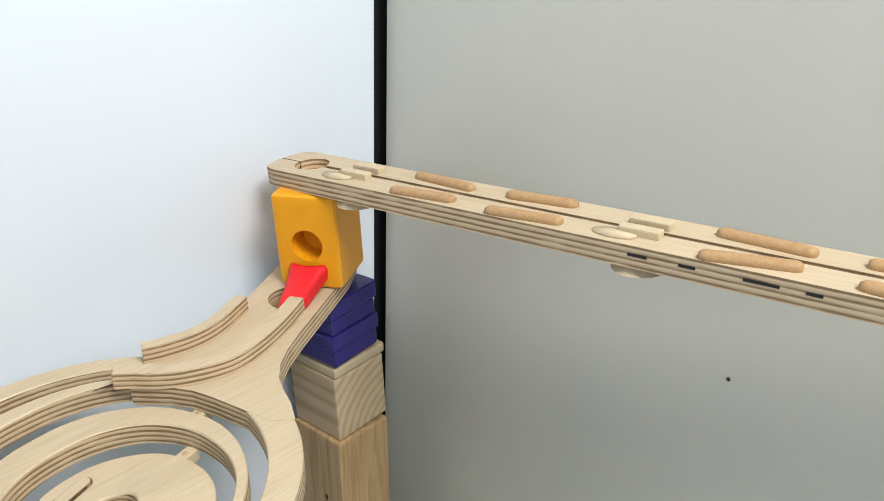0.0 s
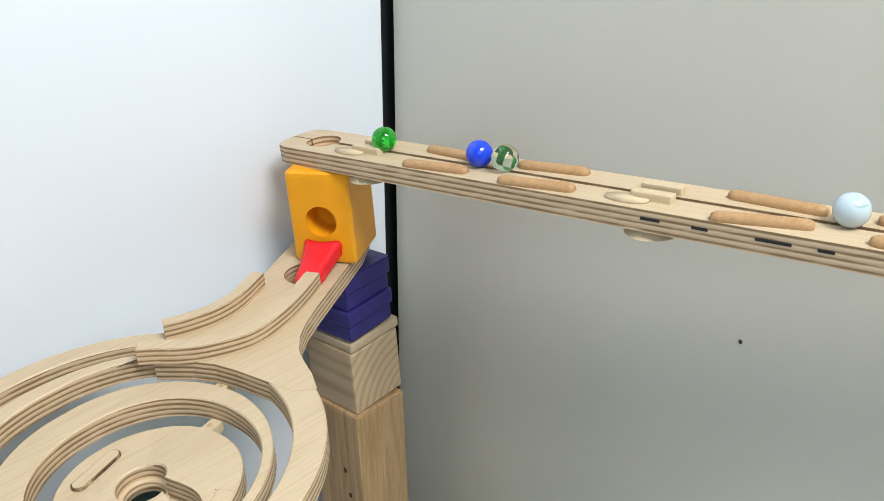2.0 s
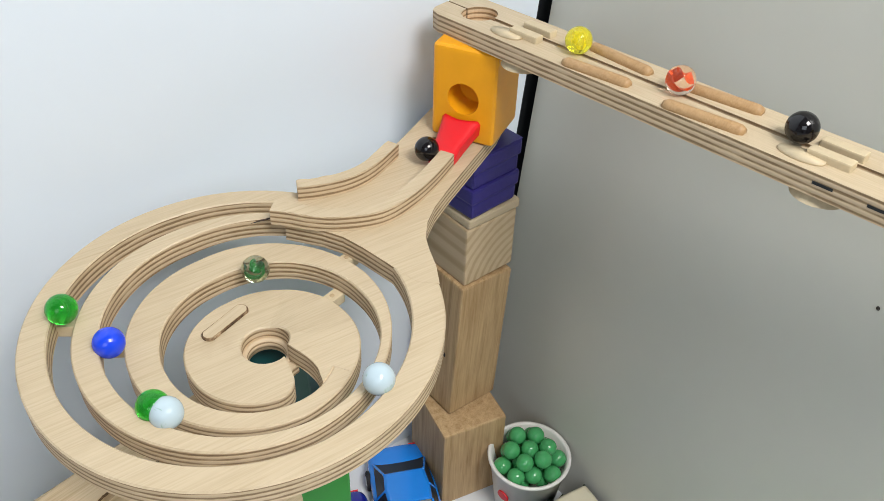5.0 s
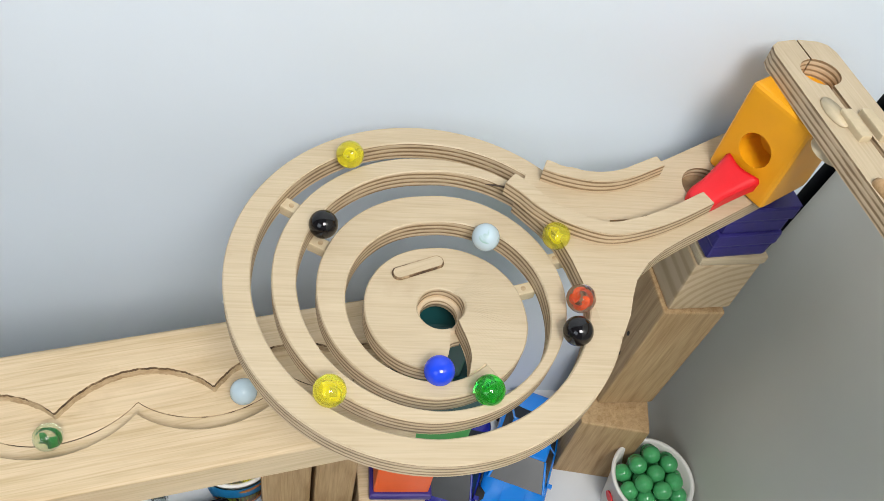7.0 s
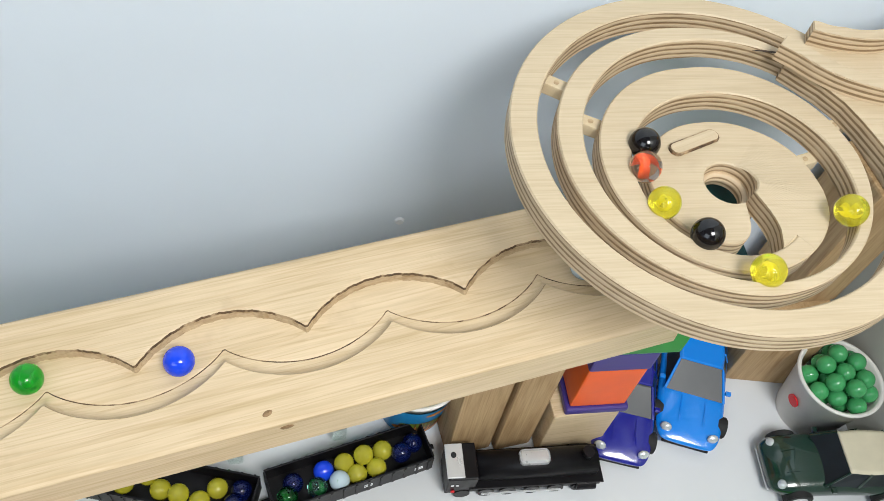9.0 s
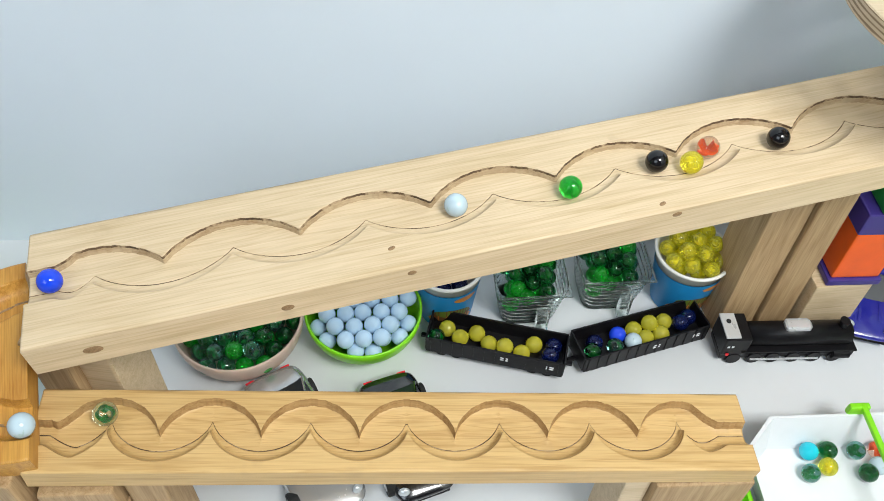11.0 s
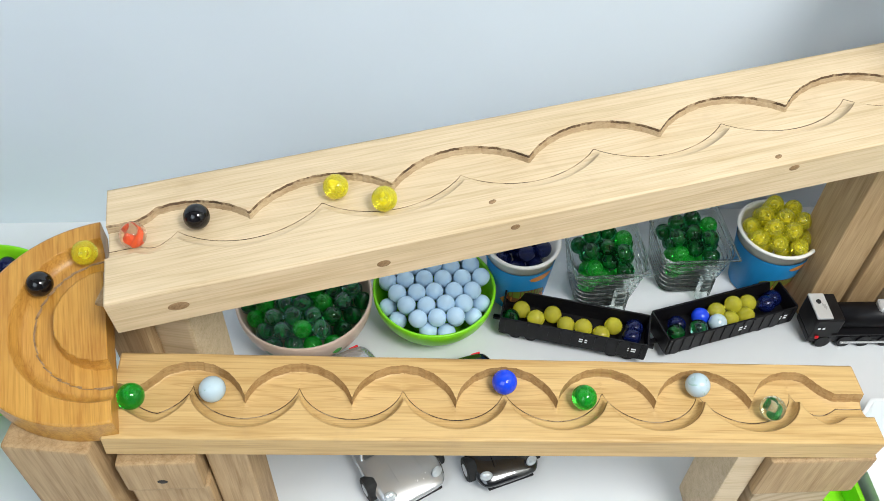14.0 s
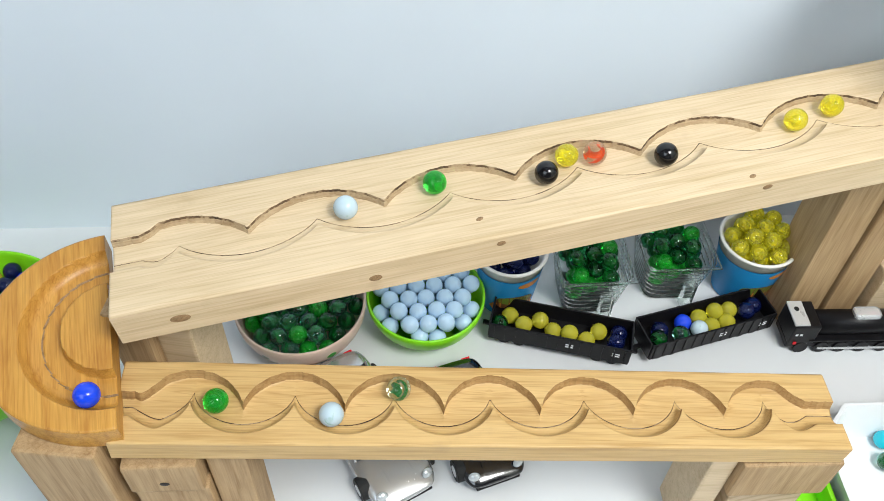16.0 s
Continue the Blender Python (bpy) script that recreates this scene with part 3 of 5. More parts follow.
RL = (RB - RA).length


def rail_ramp():
    top = empty("rail_ramp", RAMP)
    tagged(top, "layered birch plywood ramp with dowels and a centre slot", "marble track")
    hw, th = 0.0203, 0.0120
    # two rails beside a slot, joined at the hole end
    left = [(RL, 0.0018), (RL, hw), (0.004, hw), (-0.003, hw - 0.002), (-0.0065, hw - 0.007), (-0.0085, 0.0006), (0.0097, 0.0006)]
    left += [(0.0215 - 0.0118 * math.cos(a), 0.0118 * math.sin(a)) for a in (math.pi * q / 14 for q in range(1, 14))] + [(0.0335, 0.0018)]
    right = [(x, -y) for x, y in left][::-1]
    prism("ramp_half", left, -th, 0.0, BIRCH, EDGE, top)
    prism("ramp_half", right, -th, 0.0, BIRCH, EDGE, top)
    bed = part("slot_bed", box_bm(0.036, RL - 0.002, -0.0018, 0.0018, -th + 0.001, -0.005, 0), EDGE, top)
    # dowels: start, end, side offsets
    for xa, ya, xb, yb in ((0.104, 0.0115, 0.150, 0.0075), (0.107, -0.0165, 0.151, -0.0125), (0.173, 0.0085, 0.216, 0.0125), (0.176, -0.0170, 0.221, -0.0125),
                           (0.294, 0.0120, 0.341, 0.0085), (0.296, -0.0175, 0.340, -0.0090), (0.362, 0.0085, 0.408, 0.0125), (0.364, -0.0145, 0.408, -0.0185)):
        L = math.hypot(xb - xa, yb - ya)
        prof = [(0, 0), (0.0022, 0.0), (0.0034, 0.0022), (0.0036, 0.004), (0.0036, L - 0.004), (0.0034, L - 0.0022), (0.0022, L), (0, L)]
        d = lathe("dowel", prof, 14, DOWEL, top, "beech dowel glued along the rail")
        d.matrix_basis = pose((xa), ya, 0.0008) @ Matrix.Rotation(math.atan2(yb - ya, xb - xa), 4, "Z") @ Matrix.Rotation(radians(90), 4, "Y")
    for x in (0.068, 0.262):
        for s in (0.0062, -0.0062):
            b = part("clip_block", box_bm(-0.011, 0.011, -0.0033, 0.0033, -0.002, 0.0042, 0.001), PALE_CLIP, top, "pale wooden clip beside the slot")
            b.matrix_basis = pose(x, s, 0)
        f = part("clip_foot", cyl_bm(0.0145, 0.010, -th - 0.005, -th, 28), PALE_CLIP, top)
        f.matrix_basis = pose(x, -0.006, 0)
        q = lathe("clip_disc", [(0, 0.0), (0.010, 0.0), (0.010, 0.0012), (0.0, 0.002)], 24, PALE_CLIP, top)
        q.matrix_basis = pose(x - 0.012, -0.011, 0) @ Matrix.Diagonal((1.2, 0.55, 1, 1))
    for x, w in ((0.262, 0.010), (0.288, 0.008), (0.318, 0.016), (0.345, 0.007)):
        part("ply_void", box_bm(x, x + w, -hw - 0.0003, -hw + 0.001, -0.0055, -0.0040, 0), DARK_GAP, top)
    return top


rail_ramp()


# ---- amber block, tongue, navy block, pillar ----
ARM_A = 31.0


def amber_block():
    top = empty("amber_block", pose(0.2290, 0.0735, 0.3795, 0, 0, ARM_A))
    tagged(top, "amber painted wooden block with a round hole", "toy block")
    h, s, r = 0.0665, 0.0225, 0.0110
    bm = box_bm(-s, s, -s, s, 0, h, 0.0035, 3)
    # the bore is a blind round hole in the face towards the arm
    body = part("body", bm, YELLOW_BLOCK, top, "", True)
    cut = new("bore", bpy.data.meshes.new("bore"))
    cb = cyl_bm(r, r, -0.02, 0.02, 40, pose(-s, 0, 0.031, 0, 90, 0))
    cb.to_mesh(cut.data)
    cb.free()
    cut.parent = top
    bpy.context.view_layer.update()
    mod = body.modifiers.new("bore", "BOOLEAN")
    mod.object, mod.operation, mod.solver = cut, "DIFFERENCE", "EXACT"
    dg = bpy.context.evaluated_depsgraph_get()
    me = bpy.data.meshes.new_from_object(body.evaluated_get(dg))
    body.modifiers.clear()
    body.data = me
    me.materials.clear()
    me.materials.append(YELLOW_BLOCK)
    me.polygons.foreach_set("use_smooth", [False] * len(me.polygons))
    bpy.data.objects.remove(cut)


amber_block()


def red_tongue():
    # wedge that leads the marble out of the bore: eared at the block, rounded at the tip
    L, n, k = 0.041, 16, 12
    vs, fs = [], []
    for i in range(n + 1):
        t = i / n
        w = 0.0142 - 0.0050 * min(1, t / 0.55) ** 0.8
        if t > 0.72:
            w *= math.sqrt(max(0.02, 1 - ((t - 0.72) / 0.28) ** 2))
        for j in range(k + 1):
            u = -1 + 2 * j / k
            x = -t * L - 0.0050 * (1 - abs(u) ** 1.6) * max(0.0, 1 - t / 0.35)
            edge = 0.0024 * max(0.0, (abs(u) - 0.72) / 0.28) ** 2
            vs.append((x, u * w, 0.0035 + 0.0150 * (1 - t) ** 0.9 + 0.0022 * (1 - u * u) * t - edge))
    m0 = len(vs)
    vs += [(x, y * 0.96, max(0.0006, z - 0.0075)) for x, y, z in vs]
    for i in range(n):
        for j in range(k):
            q = i * (k + 1) + j
            fs += [(q, q + k + 1, q + k + 2, q + 1), (m0 + q, m0 + q + 1, m0 + q + k + 2, m0 + q + k + 1)]
    edge_run = [j for j in range(k + 1)] + [i * (k + 1) + k for i in range(1, n + 1)] + [n * (k + 1) + j for j in range(k - 1, -1, -1)] + [i * (k + 1) for i in range(n - 1, 0, -1)]
    fs += [(a, b, m0 + b, m0 + a) for a, b in zip(edge_run, edge_run[1:] + edge_run[:1])]
    ob = mesh_ob("red_tongue", vs, fs, RED, smooth=False)
    ob.data.polygons.foreach_set("use_smooth", [q < 2 * n * k for q in range(len(fs))])
    ob.matrix_basis = pose(0.2105, 0.0630, 0.3790, 0, 0, ARM_A)
    tagged(ob, "bright red plastic tongue in front of the amber block", "toy tongue")


red_tongue()


def navy_block():
    top = empty("navy_block", pose(0.2400, 0.0850, 0.3095, 0, 0, 8))
    tagged(top, "navy blue stepped wooden block under the inlet arm", "toy block")
    for i in range(4):
        z = i * 0.0130
        k = 0.0235 + (0.0008 if i % 2 else -0.0006)
        part("layer", box_bm(-k, k, -k, k, z, z + 0.0128, 0.0022), NAVY_BLOCK, top)
    part("cap", box_bm(-0.024, 0.024, -0.024, 0.024, 0.0521, 0.0528, 0.0), NAVY_BLOCK, top)


navy_block()


def timber(name, x0, x1, y0, y1, z0, z1, mat, label, rz=0.0, bev=0.0022, ry=0.0):
    cx, cy = (x0 + x1) / 2, (y0 + y1) / 2
    ob = part(name, box_bm(x0 - cx, x1 - cx, y0 - cy, y1 - cy, 0, z1 - z0, bev), mat)
    ob.matrix_basis = pose(cx, cy, z0, 0, ry, rz)
    return tagged(ob, label, "timber")




def end_grain(name, light, dark):
    """Sawn end of a beam: growth rings round a heart outside the block, rough fibres."""
    m, nt, b = nodes_of(name)
    v = coords(nt, (1, 0.12, 1))
    n = tex(nt, "ShaderNodeTexNoise", v, Scale=45.0, Detail=4.0, Roughness=0.65)
    w = nt.nodes.new("ShaderNodeTexWave")
    w.wave_type, w.rings_direction = "RINGS", "Y"
    w.inputs["Scale"].default_value, w.inputs["Distortion"].default_value, w.inputs["Detail"].default_value = 42.0, 1.6, 2.0
    mp = nt.nodes.new("ShaderNodeMapping")
    mp.inputs["Location"].default_value = (-0.035, 0.0, 0.012)
    link(nt, v, mp.inputs[0])
    link(nt, mp.outputs[0], w.inputs["Vector"])
    col = ramp(nt, w.outputs["Fac"], ((0.1, dark), (0.6, light)))
    col = mix(nt, 0.45, col, ramp(nt, n.outputs["Fac"], ((0.3, dark), (0.65, light))))
    link(nt, col, b.inputs["Base Color"])
    b.inputs["Roughness"].default_value = 0.7
    bump(nt, b, n.outputs["Fac"], 0.4, 0.0008)
    return m


WHITE_EDGE = end_grain("pale_end_grain", (0.56, 0.43, 0.28), (0.38, 0.27, 0.15))
timber("plywood_shim", 0.2175, 0.2690, 0.0625, 0.1140, 0.2990, 0.3075, BIRCH, "thin plywood shim on top of the pillar", 5)
timber("pillar_block", 0.2165, 0.2670, 0.0630, 0.1140, 0.2440, 0.2988, WHITE_EDGE, "pale end-grain wooden block on the pillar", 5)
timber("pillar_post", 0.2060, 0.2575, 0.0590, 0.1125, 0.1004, 0.2432, OLD_AND_SHADED_PINE, "rough pine pillar standing against the white panel", 4, 0.0022, 3.0)
timber("foot_block", 0.1960, 0.2570, 0.0350, 0.1060, 0.0, 0.0995, OLD_AND_SHADED_PINE, "rough pine foot block of the pillar", -9)

# ---- supports of the boards ----
timber("support_post", -0.0780, -0.0400, -0.0140, 0.0300, 0.0, 0.2400, OLD_AND_SHADED_PINE, "old pine post under the pale plank", 8)
timber("support_post", -0.0370, -0.0050, -0.0120, 0.0300, 0.0, 0.2380, OLD_AND_SHADED_PINE, "second old pine post under the pale plank", 8)
timber("support_block", 0.0000, 0.0560, -0.0170, 0.0300, 0.0, 0.0720, PINE, "pale pine block with a nail hole", 4)
# legs under the turn and lower plank: the darker pine carries their shade
timber("support_post", -0.6690, -0.6180, -0.2290, -0.1800, 0.0, 0.1790, OLD_AND_SHADED_PINE, "pine post under the half-round turn", -8)
timber("support_block", -0.6130, -0.5660, -0.2290, -0.1800, 0.1250, 0.1585, OLD_AND_SHADED_PINE, "pale pine block under the lower plank", 0)
timber("support_block", -0.6120, -0.5640, -0.2270, -0.1790, 0.0, 0.1248, OLD_AND_SHADED_PINE, "pine block standing under the lower plank", 0)
timber("support_post", -0.5630, -0.5380, -0.2200, -0.1850, 0.0, 0.1570, OLD_AND_SHADED_PINE, "narrow pine post under the lower plank", 0)
timber("support_post", -0.6250, -0.5980, -0.1500, -0.1050, 0.0, 0.2090, OLD_AND_SHADED_PINE, "old pine post under the end of the pale plank", -10)
timber("support_post", -0.5975, -0.5720, -0.1450, -0.1000, 0.0, 0.2110, PINE, "pine post beside another under the pale plank", -10)
timber("support_block", -0.2080, -0.1380, -0.2260, -0.1760, 0.0800, 0.1260, OLD_AND_SHADED_PINE, "pine block under the end of the lower plank", 0)
timber("support_post", -0.2280, -0.2090, -0.2200, -0.1800, 0.0, 0.1310, PINE, "narrow pine post under the lower plank", 0)
timber("support_block", -0.2000, -0.1450, -0.2200, -0.1780, 0.0, 0.0798, WHITE_EDGE, "rough end-grain block standing on the table", 0)


for ob, m in ((bpy.data.objects["support_block.001"], pose(0.000, -0.0247, 0.012, 90)), (bpy.data.objects["support_block"], pose(0.006, -0.0227, 0.045, 90))):
    disc_mark("nail_hole", HOLE, ob, m, 0.0032, 0.0022)
for hx, hz in ((-0.012, 0.062), (0.004, 0.028), (-0.008, 0.085)):
    disc_mark("nail_hole", HOLE, bpy.data.objects["pillar_post"], pose(-0.0259, hx, hz, 0, -90, 0), 0.0026, 0.0018)

# ---- coloured tower under the spiral ----
def tower_block(z0, z1, mat, word, s=0.0225, rz=0.0, dx=0.0):
    ob = part("toy_block", box_bm(-s, s, -s, s, 0, z1 - z0, 0.002), mat)
    ob.matrix_basis = pose(0.0350 + dx, 0.0080, z0, 0, 0, rz)
    tagged(ob, word + " painted wooden block in a tower", "toy block", "tower blocks")
    return ob


tower_block(0.0722, 0.0802, PURPLE, "violet", 0.0255)
tower_block(0.0804, 0.1400, ORANGE, "orange")
tower_block(0.1402, 0.1660, PURPLE, "violet", 0.0235)
tower_block(0.1662, 0.2200, GREEN, "green", 0.0245, 0, 0.012)
tower_block(0.2202, 0.2700, TEAL, "teal", 0.0250, 0, 0.020)
tower_block(0.2702, 0.3280, TEAL, "dark teal", 0.0225, 0, -0.006)


# ---- marbles ----
def ball_mesh(name, mat, r=0.008, seg=28):
    bm = bmesh.new()
    bmesh.ops.create_uvsphere(bm, u_segments=seg, v_segments=seg // 2, radius=r)
    me = bpy.data.meshes.new(name)
    bm.to_mesh(me)
    bm.free()
    me.materials.append(mat)
    me.polygons.foreach_set("use_smooth", [True] * len(me.polygons))
    return me


def swirl_mesh(mat, r=0.0058, turns=0.55, width=0.0034):
    vs, fs = [], []
    n, k = 14, 4
    for b in range(2):
        off = len(vs)
        for i in range(n + 1):
            t = -1 + 2 * i / n
            rr = r * math.sqrt(max(0.02, 1 - t * t)) * 0.8
            a = b * math.pi + turns * math.pi * t
            for j in range(k + 1):
                s = -1 + 2 * j / k
                aa = a + s * 0.75
                vs.append((rr * math.cos(aa) * (0.55 + 0.3 * s * s), rr * math.sin(aa) * (0.55 + 0.3 * s * s), t * r))
        for i in range(n):
            for j in range(k):
                p = off + i * (k + 1) + j
                fs.append((p, p + 1, p + k + 2, p + k + 1))
    me = bpy.data.meshes.new("swirl")
    me.from_pydata(vs, [], fs)
    me.materials.append(mat)
    me.polygons.foreach_set("use_smooth", [True] * len(me.polygons))
    return me


KINDS = {"green": (M_GREEN, S_GREEN, "clear green glass marble"), "clear": (M_CLEAR, S_GREEN, "clear glass marble with a green swirl"),
         "yellow": (M_YELLOW, S_YELLOW, "translucent yellow glass marble"), "orange": (M_PALE, S_ORANGE, "clear glass marble with an orange swirl"),
         "blue": (M_BLUE, None, "opaque blue marble"), "white": (M_WHITE, None, "milky white marble with a faint streak"),
         "black": (M_BLACK, None, "glossy black marble"), "pale_blue": (M_LBLUE, None, "opaque pale blue marble"), "jade": (M_JADE, None, "opaque jade green marble"),
         "sea_green": (M_TEALG, S_GREEN, "sea green glass marble"), "dark_green": (M_DGREEN, S_GREEN, "dark green glass marble"),
         "navy": (M_NAVYG, None, "navy glass marble"), "cat_eye": (M_CATEYE, S_DARK, "yellow cat's eye glass marble"), "cyan": (M_CYAN, None, "opaque turquoise marble")}
BALLS = {k: ball_mesh("marble_" + k, v[0]) for k, v in KINDS.items()}
SWIRLS = {k: swirl_mesh(v[1], {"orange": 0.0074, "yellow": 0.0042}.get(k, 0.0058)) for k, v in KINDS.items() if v[1]}


def marble(kind, at, group="", where="", turn=(0, 0, 0)):
    ob = new("marble", BALLS[kind])
    ob.matrix_basis = pose(*at, *turn)
    if kind in SWIRLS:
        s = new("swirl", SWIRLS[kind])
        s.parent = ob
    tagged(ob, KINDS[kind][2] + (" " + where if where else ""), "marble", group)
    return ob


def heap(kinds, centre, radius, z0, z1, count, group, where, square=False):
    """Marbles settled in layers in a round or square dish."""
    rnd = random.Random(sum(map(ord, group)))
    placed, level = [], 0
    step = 0.0165
    rows_n = int(radius / step) + 3
    turn0 = rnd.uniform(0, 1)
    z = z0
    while z <= z1 and len(placed) < count:
        layer = []
        reach = radius - (0.004 * level if z1 - z < 0.012 else 0)
        for i in range(-rows_n, rows_n + 1):
            for j in range(-rows_n, rows_n + 1):
                x = (i + 0.5 * (j % 2)) * step + (level % 2) * step * 0.5 + rnd.uniform(-0.0007, 0.0007)
                y = j * step * 0.866 + (level % 2) * step * 0.289 + rnd.uniform(-0.0007, 0.0007)
                x, y = x * math.cos(turn0) - y * math.sin(turn0), x * math.sin(turn0) + y * math.cos(turn0)
                if (max(abs(x), abs(y)) if square else math.hypot(x, y)) <= reach:
                    layer.append((x, y, z + rnd.uniform(-0.0004, 0.0022)))
        placed += layer
        level += 1
        z += 0.0134
    for i, (x, y, z) in enumerate(placed):
        marble(kinds[rnd.randrange(len(kinds))], (centre[0] + x, centre[1] + y, z), group, where,
               (rnd.uniform(0, 360), rnd.uniform(0, 360), rnd.uniform(0, 360)))


# ---- dishes on the table ----
def bowl(name, at, r_rim, r_foot, h, mat, label, wall=0.0025):
    prof = [(0.0, 0.0), (r_foot, 0.0), (r_foot * 1.02, 0.003)]
    for i in range(1, 9):
        t = i / 8
        prof.append((r_foot + (r_rim - r_foot) * math.sin(t * math.pi / 2) ** 0.9, 0.003 + (h - 0.003) * t ** 1.25))
    prof += [(r_rim - wall * 0.5, h + 0.001), (r_rim - wall, h)]
    for i in range(7, -1, -1):
        t = i / 8
        prof.append((max(0.001, r_foot + (r_rim - r_foot) * math.sin(t * math.pi / 2) ** 0.9 - wall), 0.003 + wall + (h - 0.003) * t ** 1.25))
    prof.append((0.0, 0.003 + wall))
    ob = lathe(name, prof, 64, mat)
    ob.matrix_basis = pose(*at)
    return tagged(ob, label, "bowl")


bowl("lime_bowl", (-0.4135, -0.0035, 0), 0.0545, 0.030, 0.040, LIME, "lime green plastic bowl full of pale blue marbles")
heap(["pale_blue"], (-0.4135, -0.0035), 0.0475, 0.0315, 0.0465, 90, "pale blue marbles", "in the lime bowl")
bowl("ceramic_bowl", (-0.5265, -0.0130, 0), 0.0590, 0.036, 0.046, PINK_CERAMIC, "pinkish beige bowl full of green marbles")
heap(["dark_green", "sea_green", "sea_green", "green"], (-0.5265, -0.0130), 0.0515, 0.0320, 0.0470, 90, "sea green marbles", "in the beige bowl")
bowl("lime_bowl", (-0.8060, -0.0440, 0.0), 0.0900, 0.056, 0.055, LIME, "wide lime green plastic bowl of mixed marbles beside the turn")
heap(["cat_eye", "navy", "orange", "blue", "black", "dark_green"], (-0.8060, -0.0440), 0.0770, 0.0420, 0.0440, 90, "mixed marbles", "in the wide lime bowl")


def paper_cup(at, r0, r1, h, band, label, prints):
    top = empty("paper_cup", pose(*at))
    tagged(top, label, "paper cup")
    prof = [(0, 0.002), (r0, 0.002), (r0, 0.0), (r0 + 0.0006, 0.0), (r1, h - 0.003), (r1 + 0.0022, h - 0.0022), (r1 + 0.0026, h), (r1 + 0.0008, h + 0.001), (r1 - 0.0014, h - 0.001), (r0 - 0.0012, 0.004), (0, 0.004)]
    lathe("body", prof, 56, PAPER, top)
    if band:
        f = lambda z: r0 + 0.0006 + (r1 - r0) * z / (h - 0.003) + 0.00035
        lathe("printed_band", [(f(0.001), 0.001), (f(h * 0.82), h * 0.82)], 56, band, top)
        for a, z, w, hh, m in prints:
            vs, fs = [], []
            for i in range(13):
                u = -1 + 2 * i / 12
                e = math.sqrt(max(0, 1 - u * u))
                aa = radians(a + u * w)
                for s in (-1, 1):
                    zz = z + s * hh * e
                    rr = f(zz) + 0.0004
                    vs.append((rr * math.cos(aa), rr * math.sin(aa), zz))
            fs = [(2 * i, 2 * i + 2, 2 * i + 3, 2 * i + 1) for i in range(12)]
            mesh_ob("print_patch", vs, fs, m, parent=top)
    return top


BURGER = [(-80, 0.022, 40, 0.012, CUP_BROWN), (-82, 0.027, 36, 0.006, CUP_GREEN), (-84, 0.014, 48, 0.010, CUP_ORANGE), (-60, 0.050, 22, 0.004, CUP_ORANGE)]
paper_cup((-0.1000, 0.0310, 0), 0.0255, 0.0345, 0.070, CUP_BLUE, "blue printed paper cup full of yellow marbles", BURGER)
heap(["yellow"], (-0.1000, 0.0310), 0.0260, 0.0560, 0.0840, 60, "yellow marbles", "in a paper cup")
paper_cup((-0.3345, 0.0240, 0), 0.0245, 0.0320, 0.070, CUP_BLUE, "blue printed paper cup full of navy marbles", BURGER)
heap(["navy"], (-0.3345, 0.0240), 0.0230, 0.0480, 0.0620, 60, "navy marbles", "in a paper cup")
white_cup = paper_cup((0.2600, 0.0050, 0), 0.0265, 0.0350, 0.066, None, "white paper cup full of jade green marbles", [])
part("print_patch", cyl_bm(0.006, 0.006, -0.0006, 0.0006, 20, pose(-0.0318, -0.006, 0.036, 0, 83, 10)), RED, white_cup, "red printed patch")
heap(["jade"], (0.2600, 0.0050), 0.0262, 0.0470, 0.0740, 60, "jade marbles", "in the white cup")


def clear_tub(at, rz):
    top = empty("clear_tub", pose(*at, 0, 0, rz))
    tagged(top, "clear ribbed plastic tub full of green marbles", "plastic tub")
    h = 0.052
    vs, fs = [], []
    n = 40
    lv = 15
    for q in range(lv + 1):
        t = q / lv
        s = 0.0255 + 0.0085 * t + (0.0009 if q % 2 else 0)
        for i in range(n):
            a = 2 * math.pi * (i + 0.5) / n
            c, sn = math.cos(a), math.sin(a)
            k = 1 / (abs(c) ** 5 + abs(sn) ** 5) ** 0.2
            vs.append((s * k * c, s * k * sn, h * t))
    for q in range(lv):
        for i in range(n):
            j = (i + 1) % n
            fs.append((q * n + i, q * n + j, (q + 1) * n + j, (q + 1) * n + i))
    fs.append(tuple(range(n))[::-1])
    b = mesh_ob("tub_wall", vs, fs, CLEAR_PLASTIC, parent=top, smooth=False)
    md = b.modifiers.new("thick", "SOLIDIFY")
    md.thickness = 0.0012
    rim = lathe("rim", [(0.0335, h), (0.0362, h), (0.0362, h + 0.0016), (0.0335, h + 0.0016), (0.0335, h)], 4, CLEAR_PLASTIC, top)
    rim.data.transform(Matrix.Rotation(radians(45), 4, "Z") @ Matrix.Diagonal((1.38, 1.38, 1, 1)))
    part("handle_tab", box_bm(0.004, 0.016, -0.040, -0.031, 0.004, 0.034, 0.002), CLEAR_PLASTIC, top)
    return top


for cx, cy in ((-0.2560, 0.0270), (-0.1735, 0.0415)):
    clear_tub((cx, cy, 0), 2)
    heap(["green", "dark_green", "dark_green"], (cx, cy), 0.0245, 0.0290, 0.0560, 80, "green marbles", "in a clear tub", True)


